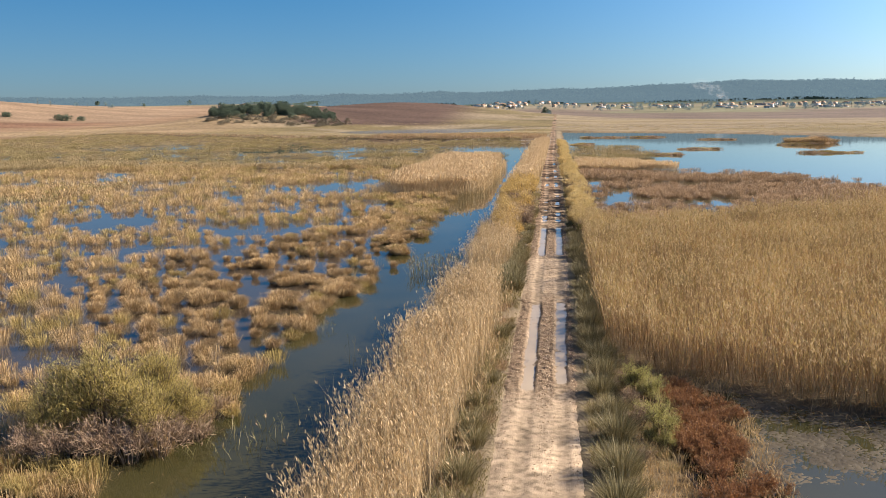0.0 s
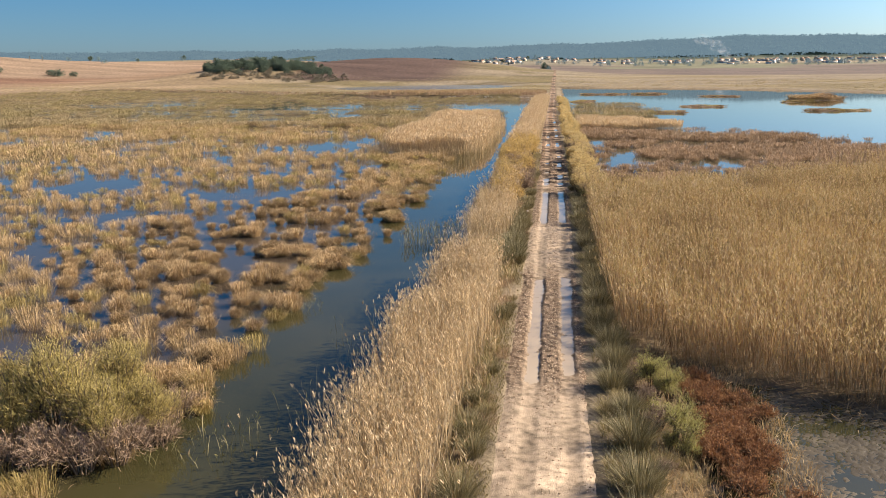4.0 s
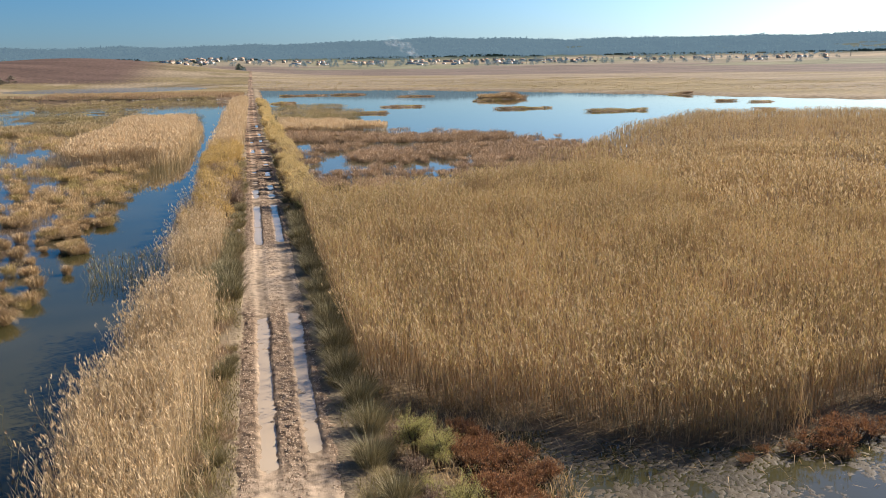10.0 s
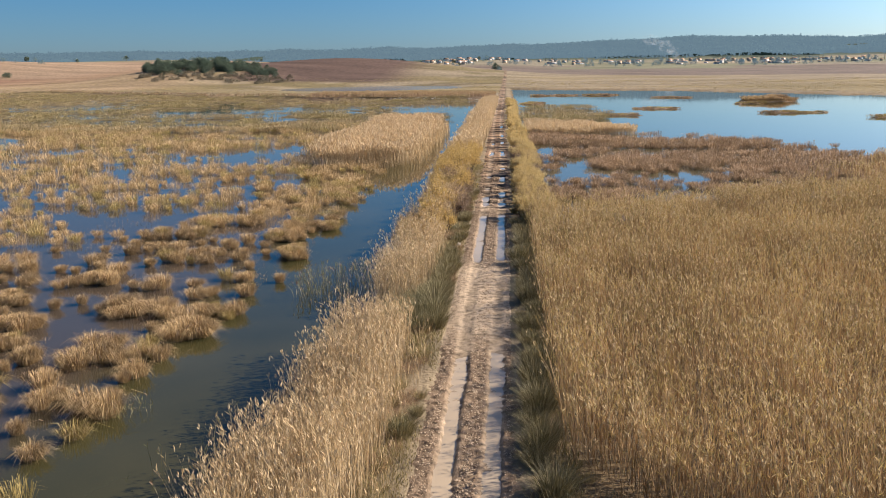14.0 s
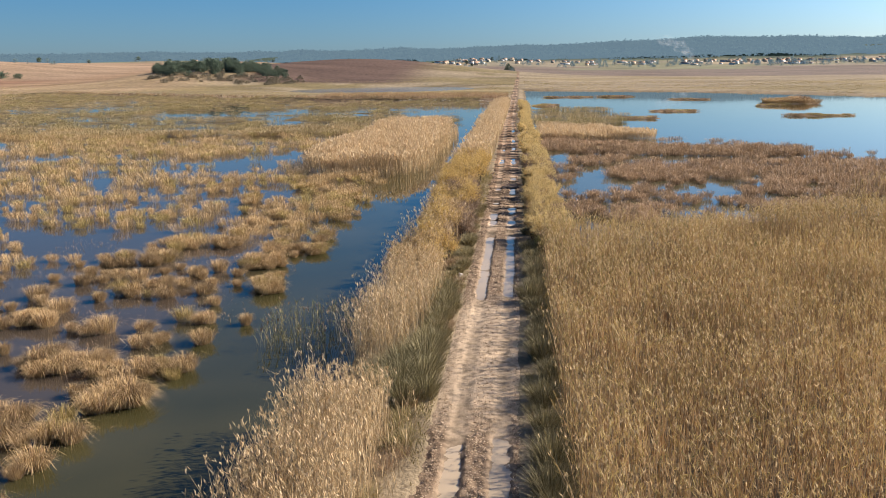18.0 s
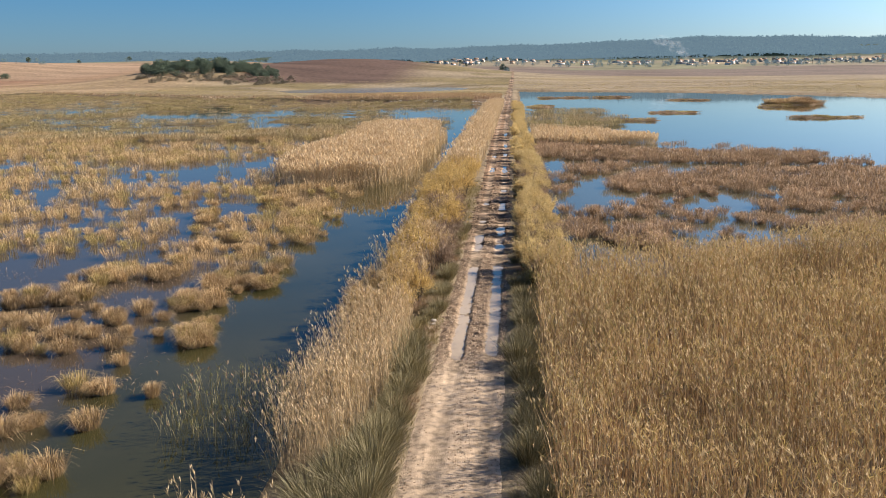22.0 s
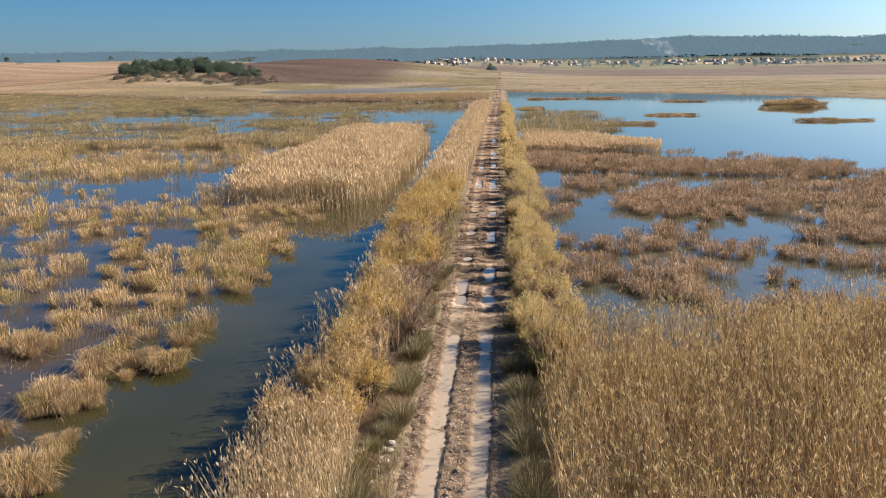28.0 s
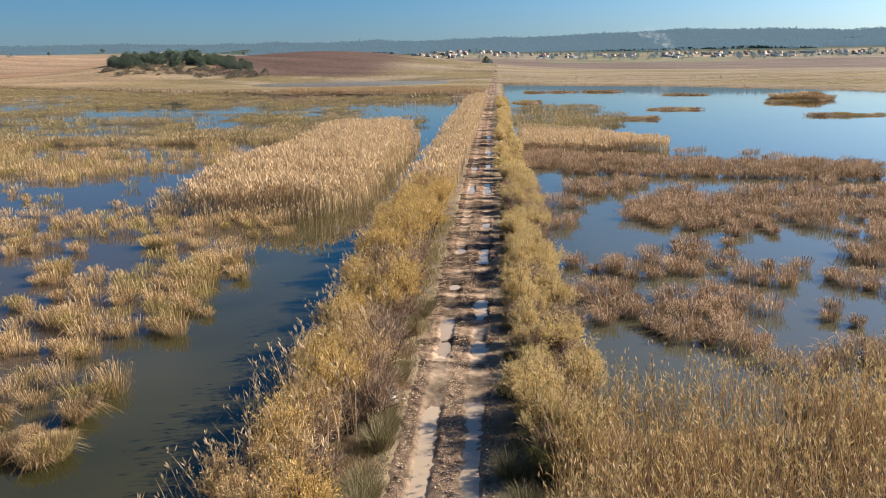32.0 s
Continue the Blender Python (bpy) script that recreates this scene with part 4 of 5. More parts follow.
CLUSTERS += [(-15.4, 60.4, 1.3), (-14.7, 61.9, 0.8), (-13.8, 57.0, 1.0), (-16.4, 64.4, 0.8), (-20.6, 68.4, 1.3), (-21.0, 75.6, 1.4), (-21.7, 71.7, 1.2), (-13.8, 65.8, 1.2), (-16.6, 68.5, 0.7), (-17.4, 75.6, 1.3), (-19.0, 75.5, 0.9), (-14.8, 79.1, 1.0), (-16.5, 78.0, 1.0), (-14.6, 82.5, 0.9), (-20.8, 80.4, 1.9),
             (-24.6, 82.6, 0.7), (-25.5, 89.0, 1.9), (-19.9, 87.6, 0.9), (-17.3, 88.1, 2.3), (-17.0, 93.1, 1.9), (-13.9, 89.2, 0.6), (-27.5, 96.4, 0.9), (-32.0, 98.2, 1.8), (-22.6, 98.3, 1.3)]


def charted(x, y):
    """The near marsh, where the clumps stand one by one as listed."""
    return (y > 30) & (y < 101) & (x > np.interp(y, [30, 45, 62, 75, 100], [-21.5, -28, -26, -23, -34]))


def marsh_cover(x, y):
    """How thickly sedge grows at a place, from 0 to 1."""
    n = fbm(x, y, 8.0, 80) * 0.45 + fbm(x, y, 2.6, 84) * 0.55
    bank = -14.0 + 1.3 * (fbm(x * 0, y, 6.0, 90) - 0.5) * 2
    left = (x < bank) & (y < np.interp(x, LEFT_X, LEFT_Y) + 10)
    thick = 0.476 - 0.035 * step(y, 110, 160) - 0.12 * step(-y, -45, -15) - 0.03 * step(-x, 50, 90)
    w = left * np.clip(0.56 + 7.0 * (n - thick), 0, 0.88) * (1 - 0.95 * inside_any(x, y, POOLS, 0.2))
    w = w * (1 - in_poly(x, y, ISLAND)) * np.where(charted(x, y), 0.55 * step(n, 0.55, 0.62), 1)
    right = (x > 4.5) & (y > 66)
    w = w + right * inside_any(x, y, PATCHES, 0.1) * step(n, 0.37, 0.43) + right * (1 - in_poly(x, y, LAKE)) * (y < 170) * step(n, 0.64, 0.68)
    w = w * (1 - right * (np.abs(y - (134.6 - (x - 9.5) * 0.2)) < 1.3) * (x < 46))
    strip = right * (np.abs(y - (137.5 - (x - 9.5) * 0.2)) < 1.5) * (x > 9) * (x < 48)
    w = np.maximum(w, strip)
    return np.clip(w, 0, 1)


def tussock_mesh(name, blade_count, mats, seed, wide=0.018):
    """A dome of arching straw, blades of two tones."""
    r = np.random.default_rng(seed)
    pile = Pile()
    for m, share in ((0, 0.8), (1, 0.2)):
        n = int(blade_count * share)
        a, d = r.uniform(0, 2 * np.pi, n), np.sqrt(r.random(n)) * 0.38
        p = np.stack([np.cos(a) * d, np.sin(a) * d, -0.12 + 0 * a], 1)
        out = np.stack([np.cos(a), np.sin(a), 0 * a], 1) * (0.06 + 0.85 * d / 0.38 * r.uniform(0.2, 1.0, n))[:, None]
        out += r.normal(0, 0.2, (n, 3)) * [1, 1, 0] + np.array([-0.24, -0.10, 0])
        v, t = mops(p, out * 0.85, r.uniform(0.6, 1.2, n), r.uniform(0.6, 1.2, n) * wide, r)
        pile.add(v, t, m)
    return pile.mesh(name, mats)


def place_cells(x0, x1, y0, y1, cell, seed, loose=0.36):
    """Clumps set apart from one another, rows offset like a honeycomb and shaken."""
    r = np.random.default_rng(seed)
    X, Y = np.meshgrid(np.arange(x0, x1, cell), np.arange(y0, y1, cell))
    X = X + 0.5 * cell * (np.arange(len(Y))[:, None] % 2)
    x, y = X.ravel() + r.uniform(-loose, loose, X.size) * cell, Y.ravel() + r.uniform(-loose, loose, X.size) * cell
    k = r.random(len(x)) < 1.12 * marsh_cover(x, y)
    return x[k], y[k], r


def in_sight(x, y):
    """The stretch of the marsh on either side that lies within the open view."""
    return (x > -0.80 * (y + 26)) & (x < 0.85 * (y + 14))


TUSS = [tussock_mesh("tussock", 620, [M_TUSS, M_TUSS_DARK], s) for s in (1, 2, 3, 4)]
TUSS_OLIVE = [tussock_mesh("tussock", 400, [M_TUSS_GREEN, M_TUSS], s) for s in (5, 6)]
TUSS_BROWN = [tussock_mesh("tussock", 400, [M_TUSS_DARK, M_TUSS], s) for s in (7, 8, 9)]


def add_tussock(x, y, size, height, r, brown=False):
    olive = r.random() < 0.12
    if brown:
        me, label = TUSS_BROWN[r.integers(3)], "brown sedge tussock standing in shallow marsh water"
    elif olive:
        me, label = TUSS_OLIVE[r.integers(2)], "olive-tinged sedge tussock standing in shallow marsh water"
    else:
        me, label = TUSS[r.integers(4)], "straw-coloured sedge tussock standing in shallow marsh water"
    ob = new("sedge_tussock", me)
    z = max(float(ground_z(np.array([x]), np.array([y]))[0]), WATER - 0.04)
    ob.matrix_basis = Matrix.LocRotScale((x, y, z), Euler((0, 0, r.uniform(0, 6.28))), (size, size, height))
    tagged(ob, label, "tussock", "tussocks in the marsh")


def build_tussocks():
    x, y, r = place_cells(-75, 4, -2, 110, 1.72, 101)
    xf, yf, r = place_cells(-120, -14, 110, 192, 1.55, 112)
    lump = r.random(len(xf)) < 0.1 + 0.9 * step(vnoise(xf * 0.65, yf, 4.6, 159), 0.36, 0.56)
    xf, yf = xf[lump], yf[lump]
    x, y = np.concatenate([x, xf]), np.concatenate([y, yf])
    x2, y2, r = place_cells(4, 62, 66, 175, 1.3, 111)
    xc, yc = [], []
    for cx, cy, rad in CLUSTERS:
        for k in range(max(1, int(2.4 * rad * rad + 1.0))):
            a, d = r.uniform(0, 6.283), 0.72 * rad * math.sqrt(r.random()) * (rad > 0.65)
            xc.append(cx + d * math.cos(a))
            yc.append(cy + d * math.sin(a))
    for k in range(230):
        cx, cy = r.uniform(-27, -13.2), 30 + 70 * r.random()
        if fbm(np.array([cx]), np.array([cy]), 5.0, 95)[0] > 0.47 and cx < -13.6 - 0.8 * math.sin(cy * 0.6) and (cy > 50 or k % 3 == 0):
            xc.append(cx)
            yc.append(cy)
    x2, y2 = np.concatenate([x2, xc]), np.concatenate([y2, yc])
    x, y = np.concatenate([x, x2]), np.concatenate([y, y2])
    k = in_sight(x, y)
    x, y = x[k], y[k]
    near = np.hypot(x + 10, y - 45)
    order = np.argsort(near)
    singles = order[:300]
    for i in singles:
        size = 0.5 + 0.75 * r.random() ** 1.3
        add_tussock(x[i], y[i], size, (0.35 + 0.5 * size) * r.uniform(0.85, 1.2), r, brown=x[i] > 0)
    rest = order[300:]
    pile = Pile()
    for m, sel in ((0, x[rest] < 0), (2, x[rest] > 0)):
        q = rest[sel]
        d = np.hypot(x[q], np.maximum(y[q] - 45, 0))
        for lo, hi, n, wide in ((0, 36, 230, 0.022), (36, 70, 190, 0.027), (70, 400, 105, 0.04)) if m else ((0, 36, 230, 0.017), (36, 70, 150, 0.024), (70, 400, 70, 0.038)):
            s = q[(d >= lo) & (d < hi)]
            c = len(s) * n
            if c == 0:
                continue
            rr = np.random.default_rng(200 + lo + m)
            a, dd = rr.uniform(0, 6.283, c), np.sqrt(rr.random(c)) * 0.5
            size = np.repeat((0.5 + 0.8 * rr.random(len(s)) ** 1.2) * (1.0 + 0.3 * step(y[s], 80, 130)), n)
            bx, by = np.repeat(x[s], n), np.repeat(y[s], n)
            p = np.stack([bx + np.cos(a) * dd * size, by + np.sin(a) * dd * size, np.full(c, WATER - 0.08)], 1)
            out = np.stack([np.cos(a), np.sin(a), 0 * a], 1) * (0.05 + 1.5 * dd * rr.uniform(0.3, 1.1, c))[:, None] + rr.normal(0, 0.16, (c, 3)) * [1, 1, 0] + np.array([-0.20, -0.08, 0])
            v, t = mops(p, out * 0.95, rr.uniform(0.5, 1.05, c) * (0.35 + 0.65 * size), rr.uniform(0.6, 1.2, c) * wide * 1.15, rr)
            mat = np.repeat(np.repeat(m + (rr.random(len(s)) < 0.25), n), 2)
            pile.add(v, t, 0)
            pile.m[-1] = mat
    tagged(new("sedge_marsh", pile.mesh("sedge_marsh", [M_TUSS, M_TUSS_GREEN, M_TUSS_DARK, M_TUSS_DARK])), "straw-coloured sedge tussocks spread over the flooded marsh", "sedge", kind="stuff")


build_tussocks()


def sedge_mat(name, label, xs, ys, base, shape, mat=M_MAT_SHADED):
    """The matted lower growth of the sedge: a bumpy, clumped sheet that stands out of the water."""
    dx, dy = xs[1] - xs[0], ys[1] - ys[0]
    X, Y = np.meshgrid(xs, ys)
    x, y = X.ravel(), Y.ravel()
    jx, jy = dx * (hash2(np.round(x / dx), np.round(y / dy), 5) - 0.5), dy * (hash2(np.round(x / dx), np.round(y / dy), 6) - 0.5)
    x, y = x + 0.8 * jx, y + 0.8 * jy
    clump = step(shape(x, y), 0.35, 0.75)
    h = clump * base * (0.15 + 1.15 * vnoise(x, y, 1.9, 151) + 0.5 * (hash2(np.round(x / dx), np.round(y / dy), 7) - 0.3))
    z = np.maximum(ground_z(x, y), WATER - 0.12) + h
    nx = len(xs)
    i = (np.arange(len(ys) - 1)[:, None] * nx + np.arange(nx - 1)[None]).ravel()
    q = np.stack([i, i + 1, i + 1 + nx, i + nx], 1)
    keep = (clump[q].max(1) > 0.05) & in_sight(x[q].mean(1), y[q].mean(1))
    tri = np.concatenate([q[keep][:, [0, 1, 2]], q[keep][:, [0, 2, 3]]])
    used = np.unique(tri)
    back = np.zeros(len(x), int)
    back[used] = np.arange(len(used))
    v = np.stack([x, y, z], 1)[used]
    tagged(new(name, mesh_of(name, v, back[tri], [mat])), label, "sedge", kind="stuff")


def far_sedge(name, label, x, y, n, size, height, wide, mats, seed):
    rr = np.random.default_rng(seed)
    c = len(x) * n
    a, dd = rr.uniform(0, 6.283, c), np.sqrt(rr.random(c)) * 0.5
    sz = np.repeat(rr.uniform(0.7, 1.3, len(x)), n) * size
    bx, by = np.repeat(x, n), np.repeat(y, n)
    px, py = bx + np.cos(a) * dd * sz, by + np.sin(a) * dd * sz
    z = np.maximum(ground_z(bx, by), WATER) - 0.05
    p = np.stack([px, py, z], 1)
    out = np.stack([np.cos(a), np.sin(a), 0 * a], 1) * (0.2 + 1.6 * dd)[:, None]
    v, t = mops(p, out * 0.9, rr.uniform(0.6, 1.15, c) * height * (0.6 + 0.8 * np.repeat(vnoise(x, y, 5.0, 121), n)), rr.uniform(0.6, 1.2, c) * wide, rr)
    pile = Pile().add(v, t, 0)
    patch = (fbm(x, y, 34.0, 120) > 0.66 - 0.2 * step(y, 170, 230)).astype(int)
    patch = np.where(rr.random(len(x)) < 0.2, 1 - patch, patch)
    pile.m[-1] = np.repeat(np.repeat(patch, n), 2)
    tagged(new(name, pile.mesh(name, mats)), label, "sedge", kind="stuff")


def build_far_marsh():
    r = np.random.default_rng(102)
    def edge(x, y):
        n = 0.55 * fbm(x * 0.6, y, 9.0, 155) + 0.45 * fbm(x * 0.7, y, 3.4, 156)
        w = step(n, 0.43 - 0.04 * step(y, 240, 330), 0.485 - 0.04 * step(y, 240, 330)) * (marsh_cover(x, y) > 0.02)
        w = w * (0.1 + 0.9 * step(vnoise(x * 0.42, y, 7.5, 160), 0.30, 0.44))
        return w * (1 - 0.9 * inside_any(x, y, POOLS, 0.2)) * step(y + 14 * vnoise(x, y, 6.0, 157), 184, 198)
    deep = np.concatenate([np.arange(175, 250, 1.0), np.arange(250, 526, 2.2)])
    sedge_mat("far_sedge_mat", "matted olive and straw sedge of the far marsh, its colour darkened for shade", np.arange(-340, -14, 1.05), deep, 0.22, edge)
    n = 82000
    x, y = r.uniform(-330, 70, n), 175 + 345 * r.random(n) ** 1.6
    k = (r.random(n) < 1.1 * edge(x, y) * step(vnoise(x, y, 4.2, 158), 0.3, 0.6)) | ((x > 0) & (r.random(n) < marsh_cover(x, y))) | ((y < 198) & (r.random(n) < 0.6 * marsh_cover(x, y)))
    x, y = x[k], y[k]
    k = in_sight(x, y) & ((x < -14) | (x > 4)) & ((x < 0) | (y > 175))
    x, y = x[k], y[k]
    far_sedge("far_sedge", "olive and straw sedge of the far marsh", x, y, 13, 1.7, 1.25, 0.08, [M_FARSEDGE, M_FAROLIVE], 103)
    x, y, r = place_cells(-120, -75, 60, 130, 1.5, 104)
    k = in_sight(x, y)
    far_sedge("side_sedge", "straw-coloured sedge at the marsh's far side", x[k], y[k], 16, 1.7, 0.8, 0.12, [M_TUSS, M_FAROLIVE], 105)
    # islets in the lake
    xs, ys = [], []
    rr = np.random.default_rng(106)
    for cx, cy, rx, ry in ISLETS:
        n = int(rx * ry * 2.4) + 6
        a, d = rr.uniform(0, 6.283, n), np.sqrt(rr.random(n))
        xs.append(cx + np.cos(a) * d * rx)
        ys.append(cy + np.sin(a) * d * ry)
    sedge_mat("islet_mat", "matted brown sedge of the lake islets", np.arange(5, 175, 1.1), np.arange(185, 392, 1.1), 0.4, lambda x, y: inside_any(x, y, ISLETS), M_MAT_BROWN)
    far_sedge("lake_islets", "low brown sedge islets in the lake", np.concatenate(xs), np.concatenate(ys), 30, 1.8, 0.75, 0.085, [M_TUSS_DARK, M_TUSS_GREEN], 107)
    n = 26
    a, d = rr.uniform(0, 6.283, n * 6), np.sqrt(rr.random(n * 6))
    far_sedge("tall_islet", "taller tan reed islet in the lake", 92 + np.cos(a) * d * 9, 303 + np.sin(a) * d * 4, 30, 2.0, 2.2, 0.08, [M_STEM, M_TUSS], 108)
    # dry grass of the plain behind
    n = 7000
    x, y = rr.uniform(-420, 330, n), rr.uniform(300, 680, n)
    shore = np.where(x > 0, np.interp(x, SHORE_X, SHORE_Y), np.interp(x, LEFT_X, LEFT_Y))
    lag = ((x + 88) / 64) ** 2 + ((y - 560) / 76) ** 2 > 1.1
    k = (y > shore - 1) & (np.abs(x) > 4) & lag & (fbm(x, y, 40, 110) > 0.38)
    far_sedge("plain_grass", "tall dry grass of the plain", x[k], y[k], 9, 6.0, 0.45, 0.3, [M_FARSEDGE, M_FAROLIVE], 109)


build_far_marsh()

# ---- shrubs, rushes, verge ----
def limb(pile, a, b, ra, rb, mat=0, sides=5):
    a, b = np.array(a, float), np.array(b, float)
    d = (b - a) / max(np.linalg.norm(b - a), 1e-6)
    u = np.cross(d, [0.3, 0.9, 0.2])
    u /= np.linalg.norm(u)
    w = np.cross(d, u)
    k = np.arange(sides) * 2 * np.pi / sides
    ring = np.cos(k)[:, None] * u + np.sin(k)[:, None] * w
    v = np.concatenate([a + ring * ra, b + ring * rb])
    i = np.arange(sides)
    j = (i + 1) % sides
    pile.add(v, np.concatenate([np.stack([i, j, j + sides], 1), np.stack([i, j + sides, i + sides], 1)]), mat)


def shrub(name, label, leaf, seed, width=1.0, height=2.0, twigs=420, per=7, leaf_len=0.16, leaf_w=0.035, up=0.7, bare=0.0, loose=0.10):
    """A many-stemmed bush: limbs fork from the base, fine twigs carry feathery leaves."""
    r = np.random.default_rng(seed)
    top = new(name)
    wood, crown = Pile(), Pile()
    ends = []
    limb(wood, (0, 0, -0.25), (0, 0, 0.06), 0.17, 0.13, sides=7)
    for k in range(11):
        a, s = r.uniform(0, 6.283), r.uniform(0.25, 1.0)
        base = (0.12 * math.cos(a), 0.12 * math.sin(a), -0.1)
        mid = (0.45 * width * s * math.cos(a), 0.45 * width * s * math.sin(a), height * r.uniform(0.3, 0.45))
        limb(wood, base, mid, 0.035, 0.022)
        for f in range(4):
            b, g = a + r.normal(0, 0.7), s * r.uniform(0.6, 1.15)
            end = (0.9 * width * g * math.cos(b), 0.9 * width * g * math.sin(b), height * r.uniform(0.45, 0.98) * (1.12 - 0.35 * g))
            limb(wood, mid, end, 0.02, 0.006, sides=4)
            ends.append((mid, end))
    e = np.array(ends)
    pick = r.integers(0, len(e), twigs)
    f = r.uniform(0.25, 1.05, twigs)[:, None]
    p = e[pick, 0] * (1 - f) + e[pick, 1] * f + r.normal(0, loose * width, (twigs, 3))
    p[:, 2] = np.clip(p[:, 2], 0.1, None)
    way = np.stack([p[:, 0] / width, p[:, 1] / width, np.full(twigs, up) * 1.3], 1) * 0.6 + r.normal(0, 0.35, (twigs, 3))
    length = r.uniform(0.25, 0.5, twigs) * height * 0.32
    v, t = slivers(p, way, length, 0.014, r)
    wood.add(v, t, 0 if bare < 0.5 else 1)
    if per:
        wn_ = way / np.linalg.norm(way, axis=1, keepdims=True)
        q = np.repeat(p, per, 0) + np.repeat(wn_ * length[:, None], per, 0) * r.uniform(0.05, 1.1, (twigs * per, 1)) + r.normal(0, 0.03, (twigs * per, 3))
        lw = np.repeat(wn_, per, 0) + r.normal(0, 0.5, (twigs * per, 3))
        v, t = slivers(q, lw, leaf_len * r.uniform(0.6, 1.3, twigs * per), leaf_w, r)
        crown.add(v, t, 0)
        part("crown", crown.mesh("crown", [leaf]), top)
    part("branchwork", wood.mesh("branchwork", [M_BARK, leaf]), top)
    return tagged(top, label, "shrub")


def rush_mesh(seed, n=760, spread=0.8, mat=M_RUSH):
    r = np.random.default_rng(seed)
    a, d = r.uniform(0, 6.283, n), np.sqrt(r.random(n))
    p = np.stack([np.cos(a) * d * 0.28, np.sin(a) * d * 0.28, -0.08 + 0 * a], 1)
    out = np.stack([np.cos(a), np.sin(a), 0 * a], 1) * (spread * d * r.uniform(0.5, 1.1, n))[:, None] + r.normal(0, 0.08, (n, 3)) * [1, 1, 0]
    v, t = blades(p, out, r.uniform(0.6, 1.15, n), 0.0105, 0.3, r)
    return Pile().add(v, t, 0).mesh("rush_clump", [mat])


def rest_z(x, y):
    return float(ground_z(np.array([float(x)]), np.array([float(y)]))[0])


def put(proto, x, y, size, r, tall=1.0, group=""):
    m = Matrix.LocRotScale((x, y, rest_z(x, y)), Euler((0, 0, r.uniform(0, 6.28))), (size, size, size * tall))
    ob = copy_thing(proto, m)
    if group:
        tagged(ob, group=group)
    return ob


def away(proto):
    """Removes a pattern once its copies stand."""
    for o in (*proto.children_recursive, proto):
        bpy.data.objects.remove(o)


RUSH = [rush_mesh(s) for s in (11, 12, 13)]
TUFT = [rush_mesh(s, 240, 0.9, M_DRYGRASS) for s in (14, 15, 16)]
SCRUB = [rush_mesh(s, 220, 1.1, M_TUSS_DARK) for s in (17, 18)]


def add_rush(x, y, size, r, tall=1.0):
    ob = new("rush_clump", RUSH[r.integers(3)])
    ob.matrix_basis = Matrix.LocRotScale((x, y, rest_z(x, y)), Euler((0, 0, r.uniform(0, 6.28))), (size, size, size * tall))
    tagged(ob, "spiky grey-green rush clump on the track verge", "rush", "rush clumps along the track")


def add_tuft(x, y, size, r):
    brown = x < 0 and r.random() < 0.6
    ob = new("grass_tuft", SCRUB[r.integers(2)] if brown else TUFT[r.integers(3)])
    ob.matrix_basis = Matrix.LocRotScale((x, y, rest_z(x, y)), Euler((0, 0, r.uniform(0, 6.28))), (size, size, size * 0.85))
    tagged(ob, "brown withered grass tuft on the track verge" if brown else "dry olive-tan grass tuft on the track verge", "grass tuft", "grass tufts along the track")


def build_rushes():
    r = np.random.default_rng(300)
    for x, y, s in [(2.75, 7.2, 1.5), (2.85, 10.4, 1.45), (2.5, 4.6, 1.4), (2.9, 13.0, 1.1), (2.45, 15.5, 1.2), (2.8, 18.2, 1.3), (2.7, 20.6, 1.3),
                    (-2.4, 24.5, 1.05), (-2.5, 38.4, 1.5), (-2.6, 40.6, 1.55), (-2.8, 42.4, 1.3), (-2.2, 36.9, 1.2), (-3.3, 37.6, 1.5), (-3.5, 39.6, 1.6), (-3.4, 41.2, 1.4), (-3.0, 36.4, 1.2), (-4.2, 38.6, 1.4), (-2.3, 39.6, 1.1), (-2.7, 10.5, 1.1), (-2.6, 6.0, 1.2), (-2.7, 13.5, 0.9), (-2.8, 3.4, 1.1),
                    (-2.1, 58.6, 1.0), (-2.2, 61.2, 0.9), (-2.2, 65.4, 1.1), (-2.1, 66.8, 0.9), (-2.0, 80.6, 1.0), (1.95, 63.6, 1.0)]:
        add_rush(x, y, s, r)
    for y in np.arange(42.5, 53.5, 0.75):
        add_rush(-2.5 + 0.25 * r.normal(), y + r.uniform(-0.3, 0.3), r.uniform(0.9, 1.35), r, r.uniform(0.85, 1.05))
    for y in np.arange(22.5, 66, 0.95):
        add_rush(2.45 + 0.2 * r.normal(), y + r.uniform(-0.4, 0.4), r.uniform(0.7, 1.4), r, r.uniform(0.8, 1.1))
    for y in np.arange(1, 64, 1.3):
        if not 35 < y < 43:
            (add_rush if r.random() < 0.22 else add_tuft)(-2.6 + 0.3 * r.normal(), y + r.uniform(-0.6, 0.6), r.uniform(0.45, 1.05), r)
    for k in range(70):
        add_tuft(r.uniform(-3.2, -1.95), 1 + 78 * r.random(), r.uniform(0.35, 0.8), r)
    for k in range(46):
        (add_rush if r.random() < 0.45 else add_tuft)(r.uniform(-3.3, -2.0), 54 + 30 * r.random(), r.uniform(0.5, 1.0), r)
    for k in range(40):
        add_tuft(r.uniform(1.9, 4.6), 3 + 20 * r.random(), r.uniform(0.4, 0.9), r)
    for k in range(34):
        add_tuft(r.uniform(1.85, 2.4), 24 + 90 * r.random(), r.uniform(0.35, 0.7), r)
    for y in np.arange(70, 130, 4.0):
        add_rush(1.95 + 0.1 * r.normal(), y, r.uniform(0.5, 0.8), r)


build_rushes()


